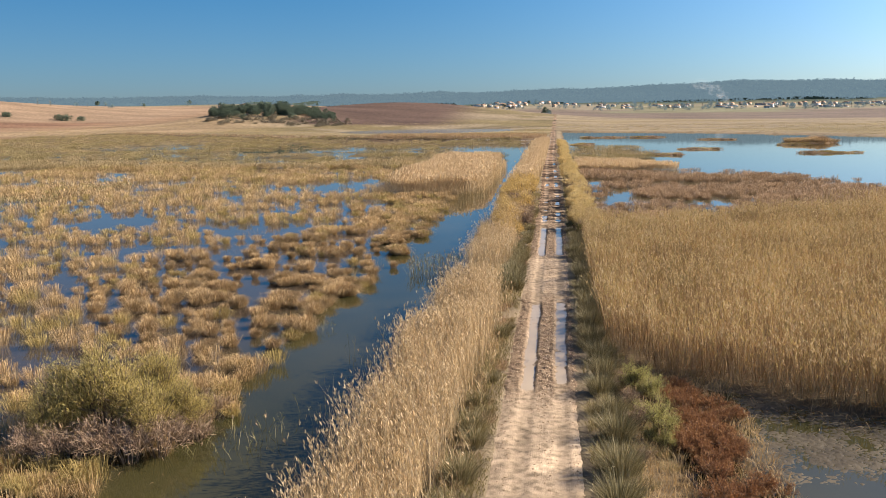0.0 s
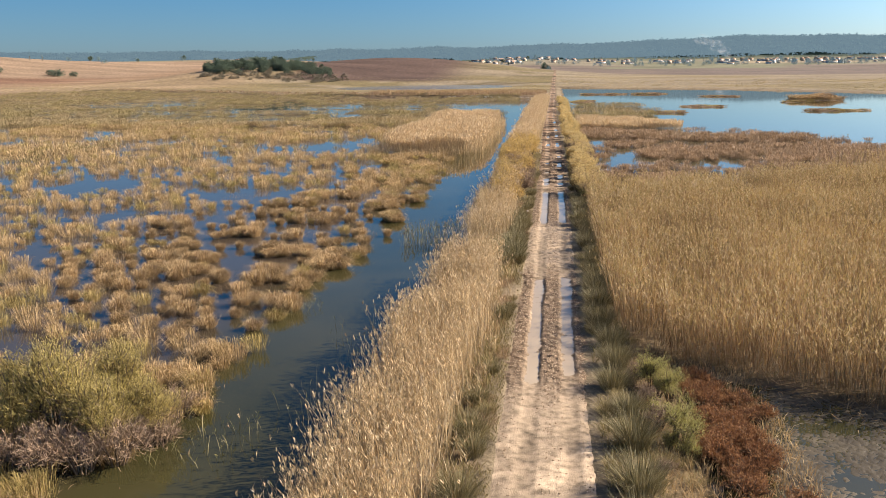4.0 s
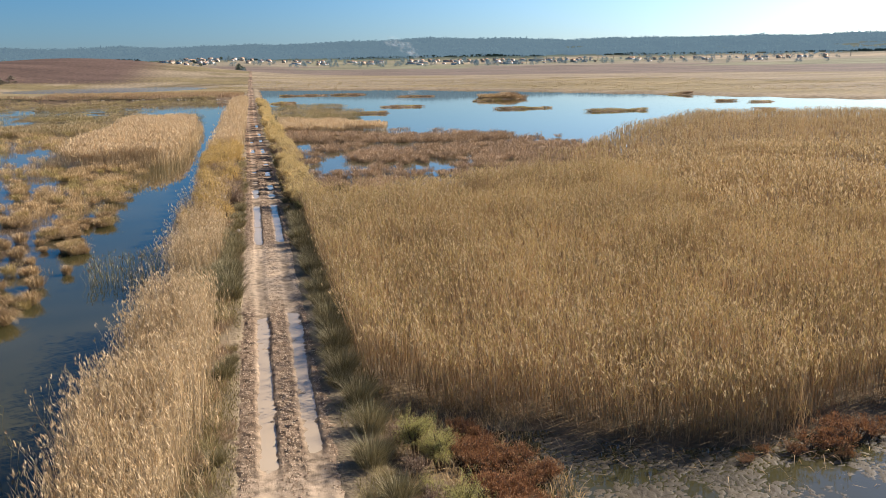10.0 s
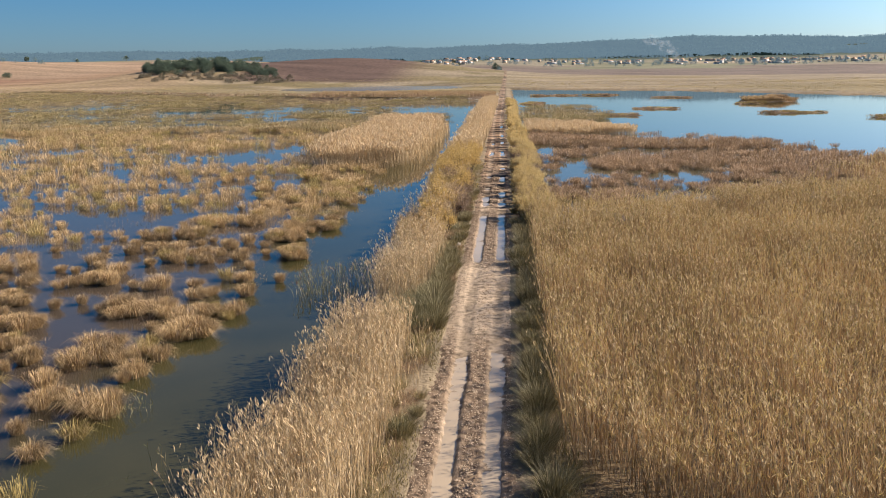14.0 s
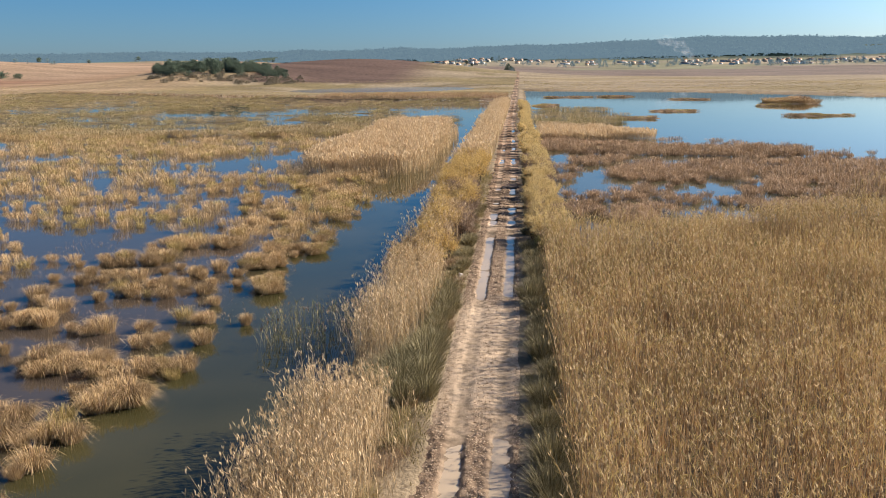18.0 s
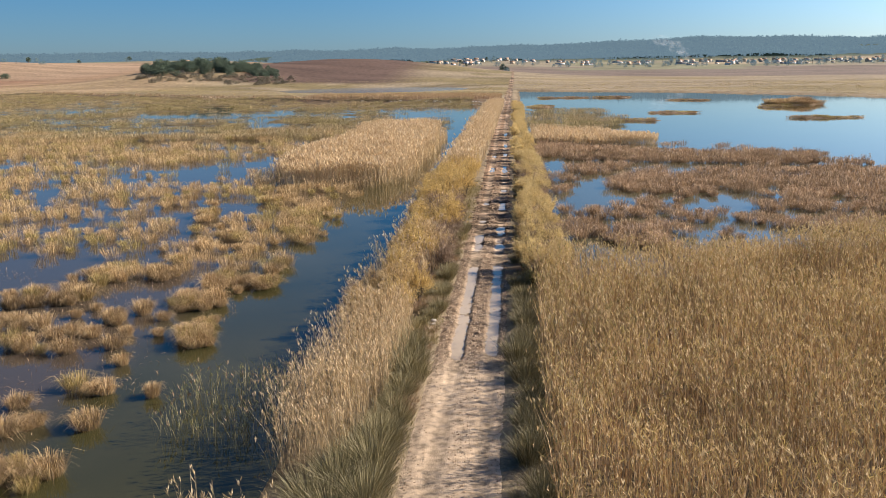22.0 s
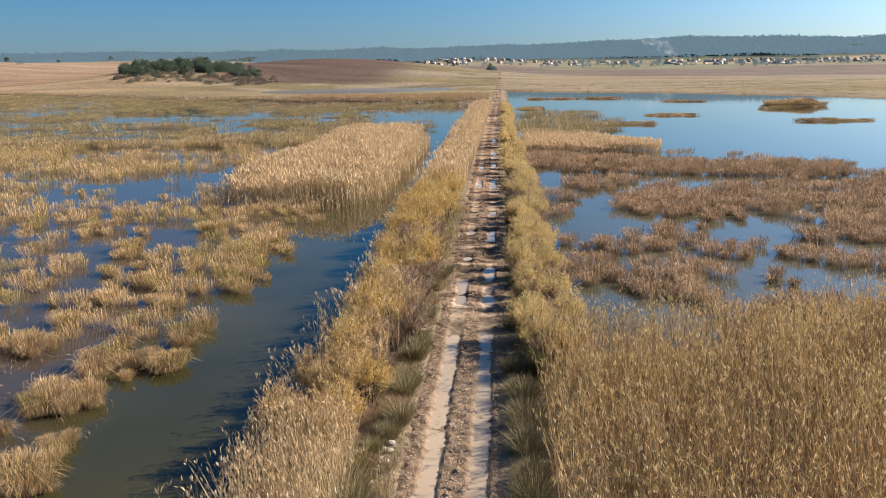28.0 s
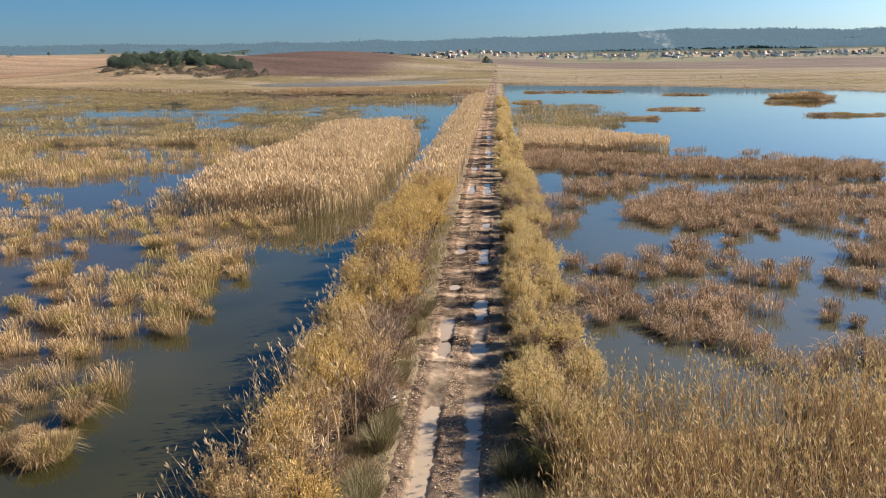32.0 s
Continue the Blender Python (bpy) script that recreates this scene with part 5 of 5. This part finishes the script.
def build_shrubs():
    r = np.random.default_rng(310)
    tam = [shrub("tamarisk_bush", "feathery grey-green tamarisk bush at the water's edge", M_TAM, s, 1.0, 1.6, 1500, 9, 0.075, 0.010, 1.1) for s in (1, 2)]
    green = [shrub("young_tamarisk", "fresh green feathery bush beside the track", M_FRESH, s, 0.9, 1.5, 700, 8, 0.085, 0.013, 0.9) for s in (3,)]
    yellow = [shrub("willow_bush", "autumn-yellow leafy bush on the canal bank", M_YELLOW, s, 1.0, 2.2, 520, 11, 0.085, 0.021, 0.8) for s in (4, 5)]
    orange = [shrub("willow_bush", "orange-leaved bush on the canal bank", M_ORANGE, s, 0.9, 2.0, 520, 11, 0.085, 0.022, 0.8) for s in (6,)]
    twig = [shrub("bare_bush", "pinkish leafless bush of fine twigs", M_TWIG, s, 0.9, 1.8, 360, 3, 0.26, 0.017, 0.9, 1.0) for s in (7, 8)]
    hedge = [shrub("tamarisk_bush", "olive-yellow tamarisk bush beside the track", M_HEDGE, s, 0.95, 2.2, 460, 8, 0.13, 0.024, 0.9) for s in (9, 10)]
    rust = [shrub("rusty_bush", "rust-brown dead herb bush on damp ground", M_RUST, s, 0.9, 0.85, 300, 4, 0.11, 0.02, 0.9, loose=0.04) for s in (11, 12)]
    # the great tamarisk at the canal's far bank
    for x, y, s in [(-17.2, 9.8, 2.25), (-15.4, 9.2, 1.75), (-19.2, 10.6, 1.9), (-16.2, 12.0, 1.8), (-18.6, 8.4, 1.5), (-14.4, 10.6, 1.4)]:
        put(tam[r.integers(2)], x, y, s, r, 1.0)
    for x, y, s in [(-16.2, 7.4, 1.4), (-14.4, 8.3, 1.3), (-18.9, 7.2, 1.2), (-14.2, 12.4, 1.1), (-13.6, 10.0, 1.2), (-17.4, 7.2, 1.2), (-15.2, 7.6, 1.2)]:
        put(twig[r.integers(2)], x, y, s, r, 0.8)
    for x, y, s in [(4.1, 16.4, 1.05), (4.7, 15.5, 0.95), (4.4, 11.2, 1.15), (3.9, 13.2, 0.6), (4.6, 10.4, 0.6), (4.3, 15.9, 0.6), (4.1, 10.8, 0.55)]:
        put(green[0], x, y, s, r)
    for x, y, s in [(3.7, 14.8, 0.6), (3.9, 12.4, 0.7), (3.6, 17.4, 0.6), (3.6, 8.8, 0.5)]:
        put(twig[r.integers(2)], x, y, s, r, 0.8)
    for k in range(74):
        y = r.uniform(3.5, 18.0)
        x = r.uniform(5.1, 8.2 + 0.6 * math.sin(y) - 0.05 * y)
        put(rust[r.integers(2)], x, y, r.uniform(0.7, 1.05), r, 0.9, "rusty bushes on the damp ground")
    for x, y, s in [(16.4, 13.8, 0.7), (17.4, 14.2, 1.0), (18.3, 13.9, 1.1), (19.2, 14.3, 1.1), (20.1, 14.6, 1.0), (18.8, 14.9, 1.0), (17.9, 13.2, 0.6), (14.6, 13.6, 0.5), (15.5, 14.2, 0.5)]:
        put(rust[r.integers(2)], x, y, s, r, 0.85, "rusty bushes on the damp ground")
    # left bank hedge
    for k in range(26):
        y = 55.5 + k * 0.86 + r.uniform(-0.4, 0.4)
        put(orange[0] if r.random() < 0.65 else yellow[r.integers(2)], r.uniform(-6.2, -3.3), y, r.uniform(0.95, 1.3), r, 1.0, "bushes on the canal bank")
    for k in range(30):
        y = 62.5 + k * 1.0 + r.uniform(-0.5, 0.5)
        put(twig[r.integers(2)], r.uniform(-4.9, -2.7), y, r.uniform(0.85, 1.25), r, 0.95, "bushes on the canal bank")
    for k in range(48):
        y = 79 + k * 0.85 + r.uniform(-0.5, 0.5)
        put(yellow[r.integers(2)] if r.random() < 0.8 or y > 92 else twig[0], r.uniform(-6.5, -3.1), y, r.uniform(1.05, 1.5), r, 1.0, "bushes on the canal bank")
    # hedge on the sun side
    for k in range(122):
        y = 64 + k * 0.54 + r.uniform(-0.5, 0.5)
        q = r.random()
        proto = twig[r.integers(2)] if q < 0.42 else hedge[r.integers(2)]
        put(proto, r.uniform(2.6, 5.2) + float(bend(y)), y, r.uniform(0.85, 1.2), r, 0.9, "bushes beside the track")
    for x, y, s in [(2.9, 63.6, 0.9), (3.3, 65.4, 1.1), (2.9, 67.6, 1.0), (3.0, 72.4, 0.9), (2.8, 78.0, 0.8)]:
        put(green[0], x, y, s, r, 1.0, "bushes beside the track")
    light = shrub("tamarisk_bush", "olive-yellow tamarisk bush beside the track", M_HEDGE, 14, 0.9, 1.9, 110, 5, 0.28, 0.06, 0.9)
    for k in range(76):
        y = 128 + k * 2.3 + r.uniform(-1, 1)
        put(light, r.uniform(2.5, 4.8) + float(bend(y)), y, r.uniform(1.2, 1.6), r, 0.7, "bushes beside the track")
    for proto in tam + green + yellow + orange + twig + hedge + rust + [light]:
        away(proto)


build_shrubs()


def build_verge():
    """Short grass of both verges and litter under the reeds."""
    r = np.random.default_rng(320)
    pile = Pile()
    for lo, hi, n, mat in ((-3.5, -1.75, 26000, 0), (1.8, 3.6, 20000, 0), (3.4, 8.5, 9000, 1)):
        y = 110 * r.random(n) ** 1.25
        x = r.uniform(lo, hi, n)
        if lo > 3:
            y = r.uniform(2, 21, n)
        k = fbm(x, y, 2.2, 130) > (0.42 if lo < 3 else 0.35)
        x, y = x[k], y[k]
        p = np.stack([x, y, ground_z(x, y) - 0.03], 1)
        v, t = blades(p, r.normal(0, 0.45, (len(x), 3)) * [1, 1, 0], (0.12 + 0.6 * r.random(len(x)) * step(np.abs(x), 1.6, 2.5)), r.uniform(0.014, 0.03, len(x)), 0.3, r)
        pile.add(v, t, mat)
    tagged(new("verge_grass", pile.mesh("verge_grass", [M_GRASS, M_TUSS])), "patchy short green and straw grass along the track", "grass", kind="stuff")
    # stubs of broken reed on the mud in front of the field
    pile = Pile()
    n = 5200
    x, y = r.uniform(5.5, 26, n), r.uniform(3, 20, n)
    k = y < np.interp(x, [5, 6.1, 9.8, 11.4, 15, 17.6, 19.3, 22.5, 26], [21, 19.9, 18.2, 16.4, 15.1, 15.4, 16.6, 16.8, 15.4]) + 0.6
    k &= r.random(n) < np.exp(-(np.interp(x, [5, 6.1, 9.8, 11.4, 15, 17.6, 19.3, 22.5, 26], [21, 19.9, 18.2, 16.4, 15.1, 15.4, 16.6, 16.8, 15.4]) - y) / 1.5)
    x, y = x[k], y[k]
    p = np.stack([x, y, np.maximum(ground_z(x, y), WATER) - 0.03], 1)
    v, t = blades(p, r.normal(0, 1.1, (len(x), 3)) * [1, 1, 0], r.uniform(0.15, 0.7, len(x)), 0.022, 0.45, r)
    pile.add(v, t, 0)
    tagged(new("reed_stubble", pile.mesh("reed_stubble", [M_STEM])), "broken reed stubs on dark mud", "stubble", kind="stuff")
    # short stalks left standing in the shallows of the near marsh
    pile = Pile()
    n = 5200
    x, y = r.uniform(-34, -13.4, n), r.uniform(6, 74, n)
    k = fbm(x, y, 4.5, 132) > 0.52
    x, y = x[k], y[k]
    p = np.stack([x, y, np.full(len(x), WATER - 0.06)], 1)
    v, t = blades(p, r.normal(0, 0.9, (len(x), 3)) * [1, 1, 0], r.uniform(0.12, 0.38, len(x)), 0.03, 0.3, r)
    pile.add(v, t, 0)
    tagged(new("sedge_stubble", pile.mesh("sedge_stubble", [M_TUSS_DARK])), "short broken sedge stalks standing in the shallows", "stubble", kind="stuff")


build_verge()


def pebble(r, n=1):
    b = bmesh.new()
    bmesh.ops.create_icosphere(b, subdivisions=n, radius=1.0)
    for v in b.verts:
        v.co *= 0.8 + 0.4 * r.random()
        v.co.z *= 0.65
    vs = np.array([v.co[:] for v in b.verts])
    ts = np.array([[v.index for v in f.verts] for f in b.faces])
    b.free()
    return vs, ts


def build_stones():
    r = np.random.default_rng(330)
    shapes = []
    for k in range(4):
        vs, ts = pebble(r, 2)
        shapes.append(mesh_of("stone", vs, ts, [M_STONE]))
    for k in range(22):
        near = k < 12
        x, y = (r.uniform(-2.75, -2.15), r.uniform(53.0, 57.0)) if near else (r.uniform(-2.6, -1.9), r.uniform(67.5, 71.0))
        s = r.uniform(0.06, 0.16)
        ob = new("stone", shapes[k % 4])
        ob.matrix_basis = Matrix.LocRotScale((x, y, rest_z(x, y) + s * 0.3), Euler((r.uniform(-0.3, 0.3), 0, r.uniform(0, 6.28))), (s * 1.3, s, s))
        tagged(ob, "pale limestone lying on the track verge", "stone", "stones on the verge")
    for k in range(26):
        x = r.uniform(-62, -9)
        y = float(np.interp(x, LEFT_X, LEFT_Y)) + r.uniform(-1.5, 1.0)
        s = r.uniform(0.25, 0.6)
        ob = new("stone", shapes[k % 4])
        ob.matrix_basis = Matrix.LocRotScale((x, y, rest_z(x, y) + s * 0.35), Euler((r.uniform(-0.3, 0.3), 0, r.uniform(0, 6.28))), (s * 1.5, s, s))
        tagged(ob, "pale limestone block on the far dyke's face", "stone", "stones on the dyke")
    # loose gravel
    n = 26000
    x = np.concatenate([r.normal(0.14, 0.24, n // 2), r.choice([-1.3, 1.45], n // 2) + r.normal(0, 0.17, n // 2)])
    y = 2 + 108 * r.random(n) ** 1.15
    k = (wet(x, y, 0.05) < 0.3) & (r.random(n) < 0.12 + stony(x, y))
    x, y = x[k], y[k]
    n = len(x)
    s = r.uniform(0.014, 0.05, n)
    oct_v = np.array([(1, 0, 0), (-1, 0, 0), (0, 1, 0), (0, -1, 0), (0, 0, 0.8), (0, 0, -0.6)], float)
    oct_t = np.array([(0, 2, 4), (2, 1, 4), (1, 3, 4), (3, 0, 4)])
    v = oct_v[None] * s[:, None, None] * r.uniform(0.6, 1.3, (n, 6, 1))
    v = v + np.stack([x + bend(y), y, road_z(x, y) + 0.005], 1)[:, None]
    t = (oct_t[None] + 6 * np.arange(n)[:, None, None]).reshape(-1, 3)
    tagged(new("gravel", mesh_of("gravel", v.reshape(-1, 3), t, [M_GRAVEL])), "loose gravel and clods on the track", "gravel", kind="stuff")


build_stones()

# ---- the far country ----
def tree(name, label, leaf, seed, height, width, low=0.15, clumps=70, cone=False):
    """A trunk with limbs and a crown of ragged clumps of leaves."""
    r = np.random.default_rng(seed)
    top = new(name)
    wood, crown = Pile(), Pile()
    limb(wood, (0, 0, -0.5), (0.1, 0.05, height * 0.6), height * 0.03, height * 0.015, sides=6)
    for k in range(6):
        a = r.uniform(0, 6.283)
        limb(wood, (0.03, 0, height * (0.25 + 0.05 * k)), (width * 0.35 * math.cos(a), width * 0.35 * math.sin(a), height * (0.45 + 0.06 * k)), height * 0.012, height * 0.004, sides=4)
    for k in range(clumps):
        a, u, d = r.uniform(0, 6.283), r.random(), math.sqrt(r.random())
        if cone:
            z = height * (low + (1 - low) * u)
            rad = width * 0.5 * (1 - u) ** 0.8 * d + 0.05
        else:
            z = height * (low + (1 - low) * u)
            rad = width * 0.5 * math.sqrt(max(0.02, 1 - (2 * u - 0.8) ** 2 / 1.5)) * d
        c = np.array([rad * math.cos(a), rad * math.sin(a), z])
        n = 16
        p = c + r.normal(0, width * (0.07 if not cone else 0.05), (n, 3))
        v, t = slivers(p, r.normal(0, 1, (n, 3)) + [0, 0, 0.3], width * 0.075, width * 0.065, r)
        crown.add(v, t, 0)
    part("trunk", wood.mesh("trunk", [M_BARK]), top)
    part("crown", crown.mesh("crown", [leaf]), top)
    return tagged(top, label, "tree")


def polar(a, r):
    return r * math.sin(radians(a)), r * math.cos(radians(a))


def build_trees():
    r = np.random.default_rng(400)
    oak = [tree("evergreen_oak", "dark evergreen tree in a dense grove", M_OAK, s, 8.0, 11.0, 0.02, 60) for s in (1, 2, 3)]
    cyp = tree("cypress", "slender dark cypress by the village", M_OAK_HAZED, 5, 12.0, 4.0, 0.05, 26, True)
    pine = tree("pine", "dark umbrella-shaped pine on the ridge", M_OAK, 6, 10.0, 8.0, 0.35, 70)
    wood = tree("village_tree", "dark broad-leaved tree among the village houses", M_OAK_HAZED, 9, 8.0, 9.0, 0.05, 26)
    for k in range(135):
        f = r.random()
        x, y = polar(-23.2 + 8.0 * f, 742 - 30 * f + r.normal(0, 16))
        put(oak[r.integers(3)], x, y, r.uniform(0.5, 0.85) * (1 - 0.5 * max(0, f - 0.7) / 0.3), r, r.uniform(0.7, 1.1), "trees of the grove")
    scrub = tree("scrub_bush", "low grey-brown scrub at the foot of the grove", M_SCRUB, 8, 3.0, 6.0, 0.02, 26)
    for k in range(80):
        f = r.random()
        x, y = polar(-23.6 + 9.5 * f, 690 - 25 * f + r.normal(0, 16))
        put(scrub, x, y, r.uniform(0.5, 1.2), r, r.uniform(0.6, 1.0), "scrub at the foot of the grove")
    away(scrub)
    for x, y, s in [(-565, 800, 0.8), (-572, 806, 0.7), (-500, 800, 1.1), (-512, 806, 0.9), (-488, 808, 0.8)]:
        put(oak[r.integers(3)], x, y, s, r, 0.7)
    for a, d, s in [(-22.3, 1010, 1.1), (-20.8, 1020, 1.3), (-20.4, 1015, 0.9)]:
        x, y = polar(a, d)
        put(oak[0], x, y, s, r)
    put(oak[1], -16, 1205, 0.95, r, 1.1)
    put(oak[2], -11, 1212, 0.75, r, 1.0)
    for a, d, s in [(-33.4, 1160, 0.9), (-32.7, 1170, 0.9), (-30.6, 1180, 0.6)]:
        x, y = polar(a, d)
        put(cyp, x, y, s, r, 0.8)
    for k in range(46):
        a = r.uniform(2, 38)
        x, y = polar(a, r.uniform(1450, 1750))
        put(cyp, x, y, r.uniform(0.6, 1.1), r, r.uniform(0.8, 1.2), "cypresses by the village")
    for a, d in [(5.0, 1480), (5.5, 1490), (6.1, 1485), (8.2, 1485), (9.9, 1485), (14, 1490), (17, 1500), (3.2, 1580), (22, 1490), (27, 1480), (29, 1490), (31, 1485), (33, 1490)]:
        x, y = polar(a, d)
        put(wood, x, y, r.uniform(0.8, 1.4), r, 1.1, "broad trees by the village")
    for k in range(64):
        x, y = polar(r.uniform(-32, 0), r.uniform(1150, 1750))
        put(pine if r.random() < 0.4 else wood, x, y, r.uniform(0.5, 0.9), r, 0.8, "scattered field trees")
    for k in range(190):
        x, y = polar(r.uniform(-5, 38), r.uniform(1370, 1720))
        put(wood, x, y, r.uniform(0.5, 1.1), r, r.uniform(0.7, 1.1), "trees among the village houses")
    for proto in oak + [cyp, pine, wood]:
        away(proto)
    # wooded ridge
    n = 15000
    a, d = r.uniform(-46, 46, n), r.uniform(2050, 2790, n)
    x, y = d * np.sin(np.radians(a)), d * np.cos(np.radians(a))
    k = ((fbm(x, y, 160, 140) > 0.33) | (d > 2350)) & ((a > -8) | (fbm(x, y, 420, 141) > 0.46))
    x, y = x[k], y[k]
    n = len(x)
    h, w = r.uniform(4, 9, n) * (0.55 + 0.8 * fbm(x, y, 50, 145)), r.uniform(5, 10, n)
    z = ground_z(x, y) + 24 * np.maximum(fbm(x, y, 130, 144) - 0.44, 0)
    m = 5
    c = np.stack([np.repeat(x, m), np.repeat(y, m), np.repeat(z, m) + np.repeat(h, m) * r.uniform(0.05, 0.85, n * m)], 1)
    c[:, :2] += r.normal(0, 1, (n * m, 2)) * np.repeat(w, m)[:, None] * 0.27
    v, t = slivers(c, r.normal(0, 1, (n * m, 3)) + [0, 0, 0.6], np.repeat(w, m) * 0.46, np.repeat(w, m) * 0.5, r)
    # the closed canopy under the crowns
    aa, rr = np.radians(np.linspace(-47, 47, 320)), np.linspace(2110, 2800, 36)
    A, R = np.meshgrid(aa, rr)
    cx, cy = (R * np.sin(A)).ravel(), (R * np.cos(A)).ravel()
    open_land = np.where(np.degrees(A).ravel() > -8, 1.0, step(fbm(cx, cy, 420, 141), 0.44, 0.47)) * np.where(R.ravel() > 2380, 1.0, step(fbm(cx, cy, 160, 140), 0.31, 0.35))
    cz = ground_z(cx, cy) - 3 + open_land * (6.0 + 24 * np.maximum(fbm(cx, cy, 130, 144) - 0.44, 0) + 4.0 * (fbm(cx, cy, 26, 143) - 0.5))
    i = (np.arange(35)[:, None] * 320 + np.arange(319)[None]).ravel()
    canopy = mesh_of("backdrop_canopy", np.stack([cx, cy, cz], 1), np.stack([i, i + 1, i + 321, i + 320], 1), [M_PINE_HAZED])
    tagged(new("backdrop_canopy", canopy), "blue-green canopy of the far pine forest, glowing faintly in place of haze", "backdrop", kind="structure")
    tagged(new("backdrop_forest", mesh_of("backdrop_forest", v, t, [M_PINE_HAZED])), "blue-green pine forest over the far ridge, glowing faintly in place of haze", "backdrop", kind="structure")


build_trees()


def box(pile, lo, hi, mat=0):
    x0, y0, z0 = lo
    x1, y1, z1 = hi
    v = np.array([(x0, y0, z0), (x1, y0, z0), (x1, y1, z0), (x0, y1, z0), (x0, y0, z1), (x1, y0, z1), (x1, y1, z1), (x0, y1, z1)], float)
    q = [(0, 1, 5, 4), (1, 2, 6, 5), (2, 3, 7, 6), (3, 0, 4, 7), (4, 5, 6, 7), (3, 2, 1, 0)]
    pile.add(v, [t for a, b, c, d in q for t in ((a, b, c), (a, c, d))], mat)
    return pile


def house(label, wall, w, d, h, rise):
    top = new("house")
    part("wall", box(Pile(), (-w / 2, -d / 2, -1.5), (w / 2, d / 2, h)).mesh("wall", [wall]), top)
    v = np.array([(-w / 2 - 0.4, -d / 2 - 0.4, h), (w / 2 + 0.4, -d / 2 - 0.4, h), (w / 2 + 0.4, d / 2 + 0.4, h), (-w / 2 - 0.4, d / 2 + 0.4, h), (-w / 2 - 0.4, 0, h + rise), (w / 2 + 0.4, 0, h + rise)], float)
    part("roof", mesh_of("roof", v, np.array([(0, 1, 5), (0, 5, 4), (2, 3, 4), (2, 4, 5), (0, 4, 3), (1, 2, 5), (0, 3, 2), (0, 2, 1)]), [M_ROOF]), top)
    win = box(Pile(), (-0.5, -0.06, -0.6), (0.5, 0.06, 0.6)).mesh("window", [M_PANE])
    for k in range(max(2, int(w / 3.2))):
        for floor in range(1 if h < 4 else 2):
            part("window", win, top, where=pose(-w / 2 + 1.6 + k * 3.0, -d / 2 - 0.03, 1.7 + 2.9 * floor))
    part("door", box(Pile(), (-0.5, -0.05, 0), (0.5, 0.05, 2.1)).mesh("door", [M_BARK]), top, where=pose(0.4, -d / 2 - 0.04, 0))
    return tagged(top, label, "house")


def build_village():
    r = np.random.default_rng(500)
    protos = [house("white village house with a red tile roof", M_WALL, 12, 9, 3.4, 1.8), house("two-storey ochre village house with a red tile roof", M_WALL_OCHRE, 11, 9, 6.2, 2.0),
              house("two-storey white village house with a red tile roof", M_WALL, 13, 10, 6.2, 2.0), house("long pale farm building with a red tile roof", M_WALL, 30, 10, 4.2, 1.6)]
    spots = [(r.uniform(-5.5, -0.2), r.uniform(1420, 1700)) for k in range(30)] + [(r.uniform(-0.2, 6), r.uniform(1480, 1800)) for k in range(18)]
    spots += [(r.uniform(6, 22), r.uniform(1480, 1850)) for k in range(84)] + [(r.uniform(22, 37), r.uniform(1500, 1850)) for k in range(30)]
    spots += [(-14.2, 1360), (-13.8, 1375), (-22.5, 1200), (-21.8, 1210), (-9.0, 1300), (-21.0, 1205)]
    for a, d in spots:
        x, y = polar(a, d)
        ob = copy_thing(protos[r.choice([0, 1, 2, 3], p=[0.35, 0.35, 0.2, 0.1])], pose(x, y, rest_z(x, y), 0, 0, r.uniform(-35, 35)) @ Matrix.Scale(r.uniform(0.42, 0.72), 4))
        tagged(ob, group="houses of the far village")
    for proto in protos:
        away(proto)


build_village()


def build_smoke():
    """A thin column of smoke leaning over the village, of a few soft, nearly clear puffs."""
    m = bpy.data.materials.new("thin_smoke")
    m.use_nodes = True
    nt = m.node_tree
    b = nt.nodes.new("ShaderNodeBsdfTranslucent")
    b.inputs["Color"].default_value = (0.85, 0.87, 0.90, 1)
    clear = nt.nodes.new("ShaderNodeBsdfTransparent")
    mix = nt.nodes.new("ShaderNodeMixShader")
    nz = nt.nodes.new("ShaderNodeTexNoise")
    nz.inputs["Scale"].default_value = 0.13
    nz.inputs["Detail"].default_value = 3.0
    geo = nt.nodes.new("ShaderNodeNewGeometry")
    nt.links.new(geo.outputs["Position"], nz.inputs["Vector"])
    mr = nt.nodes.new("ShaderNodeMapRange")
    for i, v in ((1, 0.4), (2, 0.75), (3, 0.0), (4, 0.05)):
        mr.inputs[i].default_value = v
    nt.links.new(nz.outputs["Fac"], mr.inputs[0])
    nt.links.new(mr.outputs[0], mix.inputs[0])
    nt.links.new(clear.outputs[0], mix.inputs[1])
    nt.links.new(b.outputs[0], mix.inputs[2])
    nt.links.new(mix.outputs[0], nt.nodes["Material Output"].inputs[0])
    r = np.random.default_rng(600)
    x0, y0 = polar(11.0, 1600)
    z0 = rest_z(x0, y0)
    pile = Pile()
    for k in range(16):
        f = (k / 15) ** 1.2
        vs, ts = pebble(r, 3)
        size = 2.6 + 9.0 * f * r.uniform(0.6, 1.3)
        pile.add(vs * [size * 1.3, size, size * 0.9] + [x0 - 46 * f ** 1.5 + r.normal(0, 1.0 + 7 * f), y0, z0 + 3 + 38 * f + r.normal(0, 2.5 * f)], ts, 0)
    me = pile.mesh("smoke", [m])
    me.polygons.foreach_set("use_smooth", np.ones(len(me.polygons), dtype=bool))
    ob = new("smoke", me)
    ob.visible_shadow = False
    tagged(ob, "thin white smoke drifting over the village", "smoke", kind="stuff")


build_smoke()
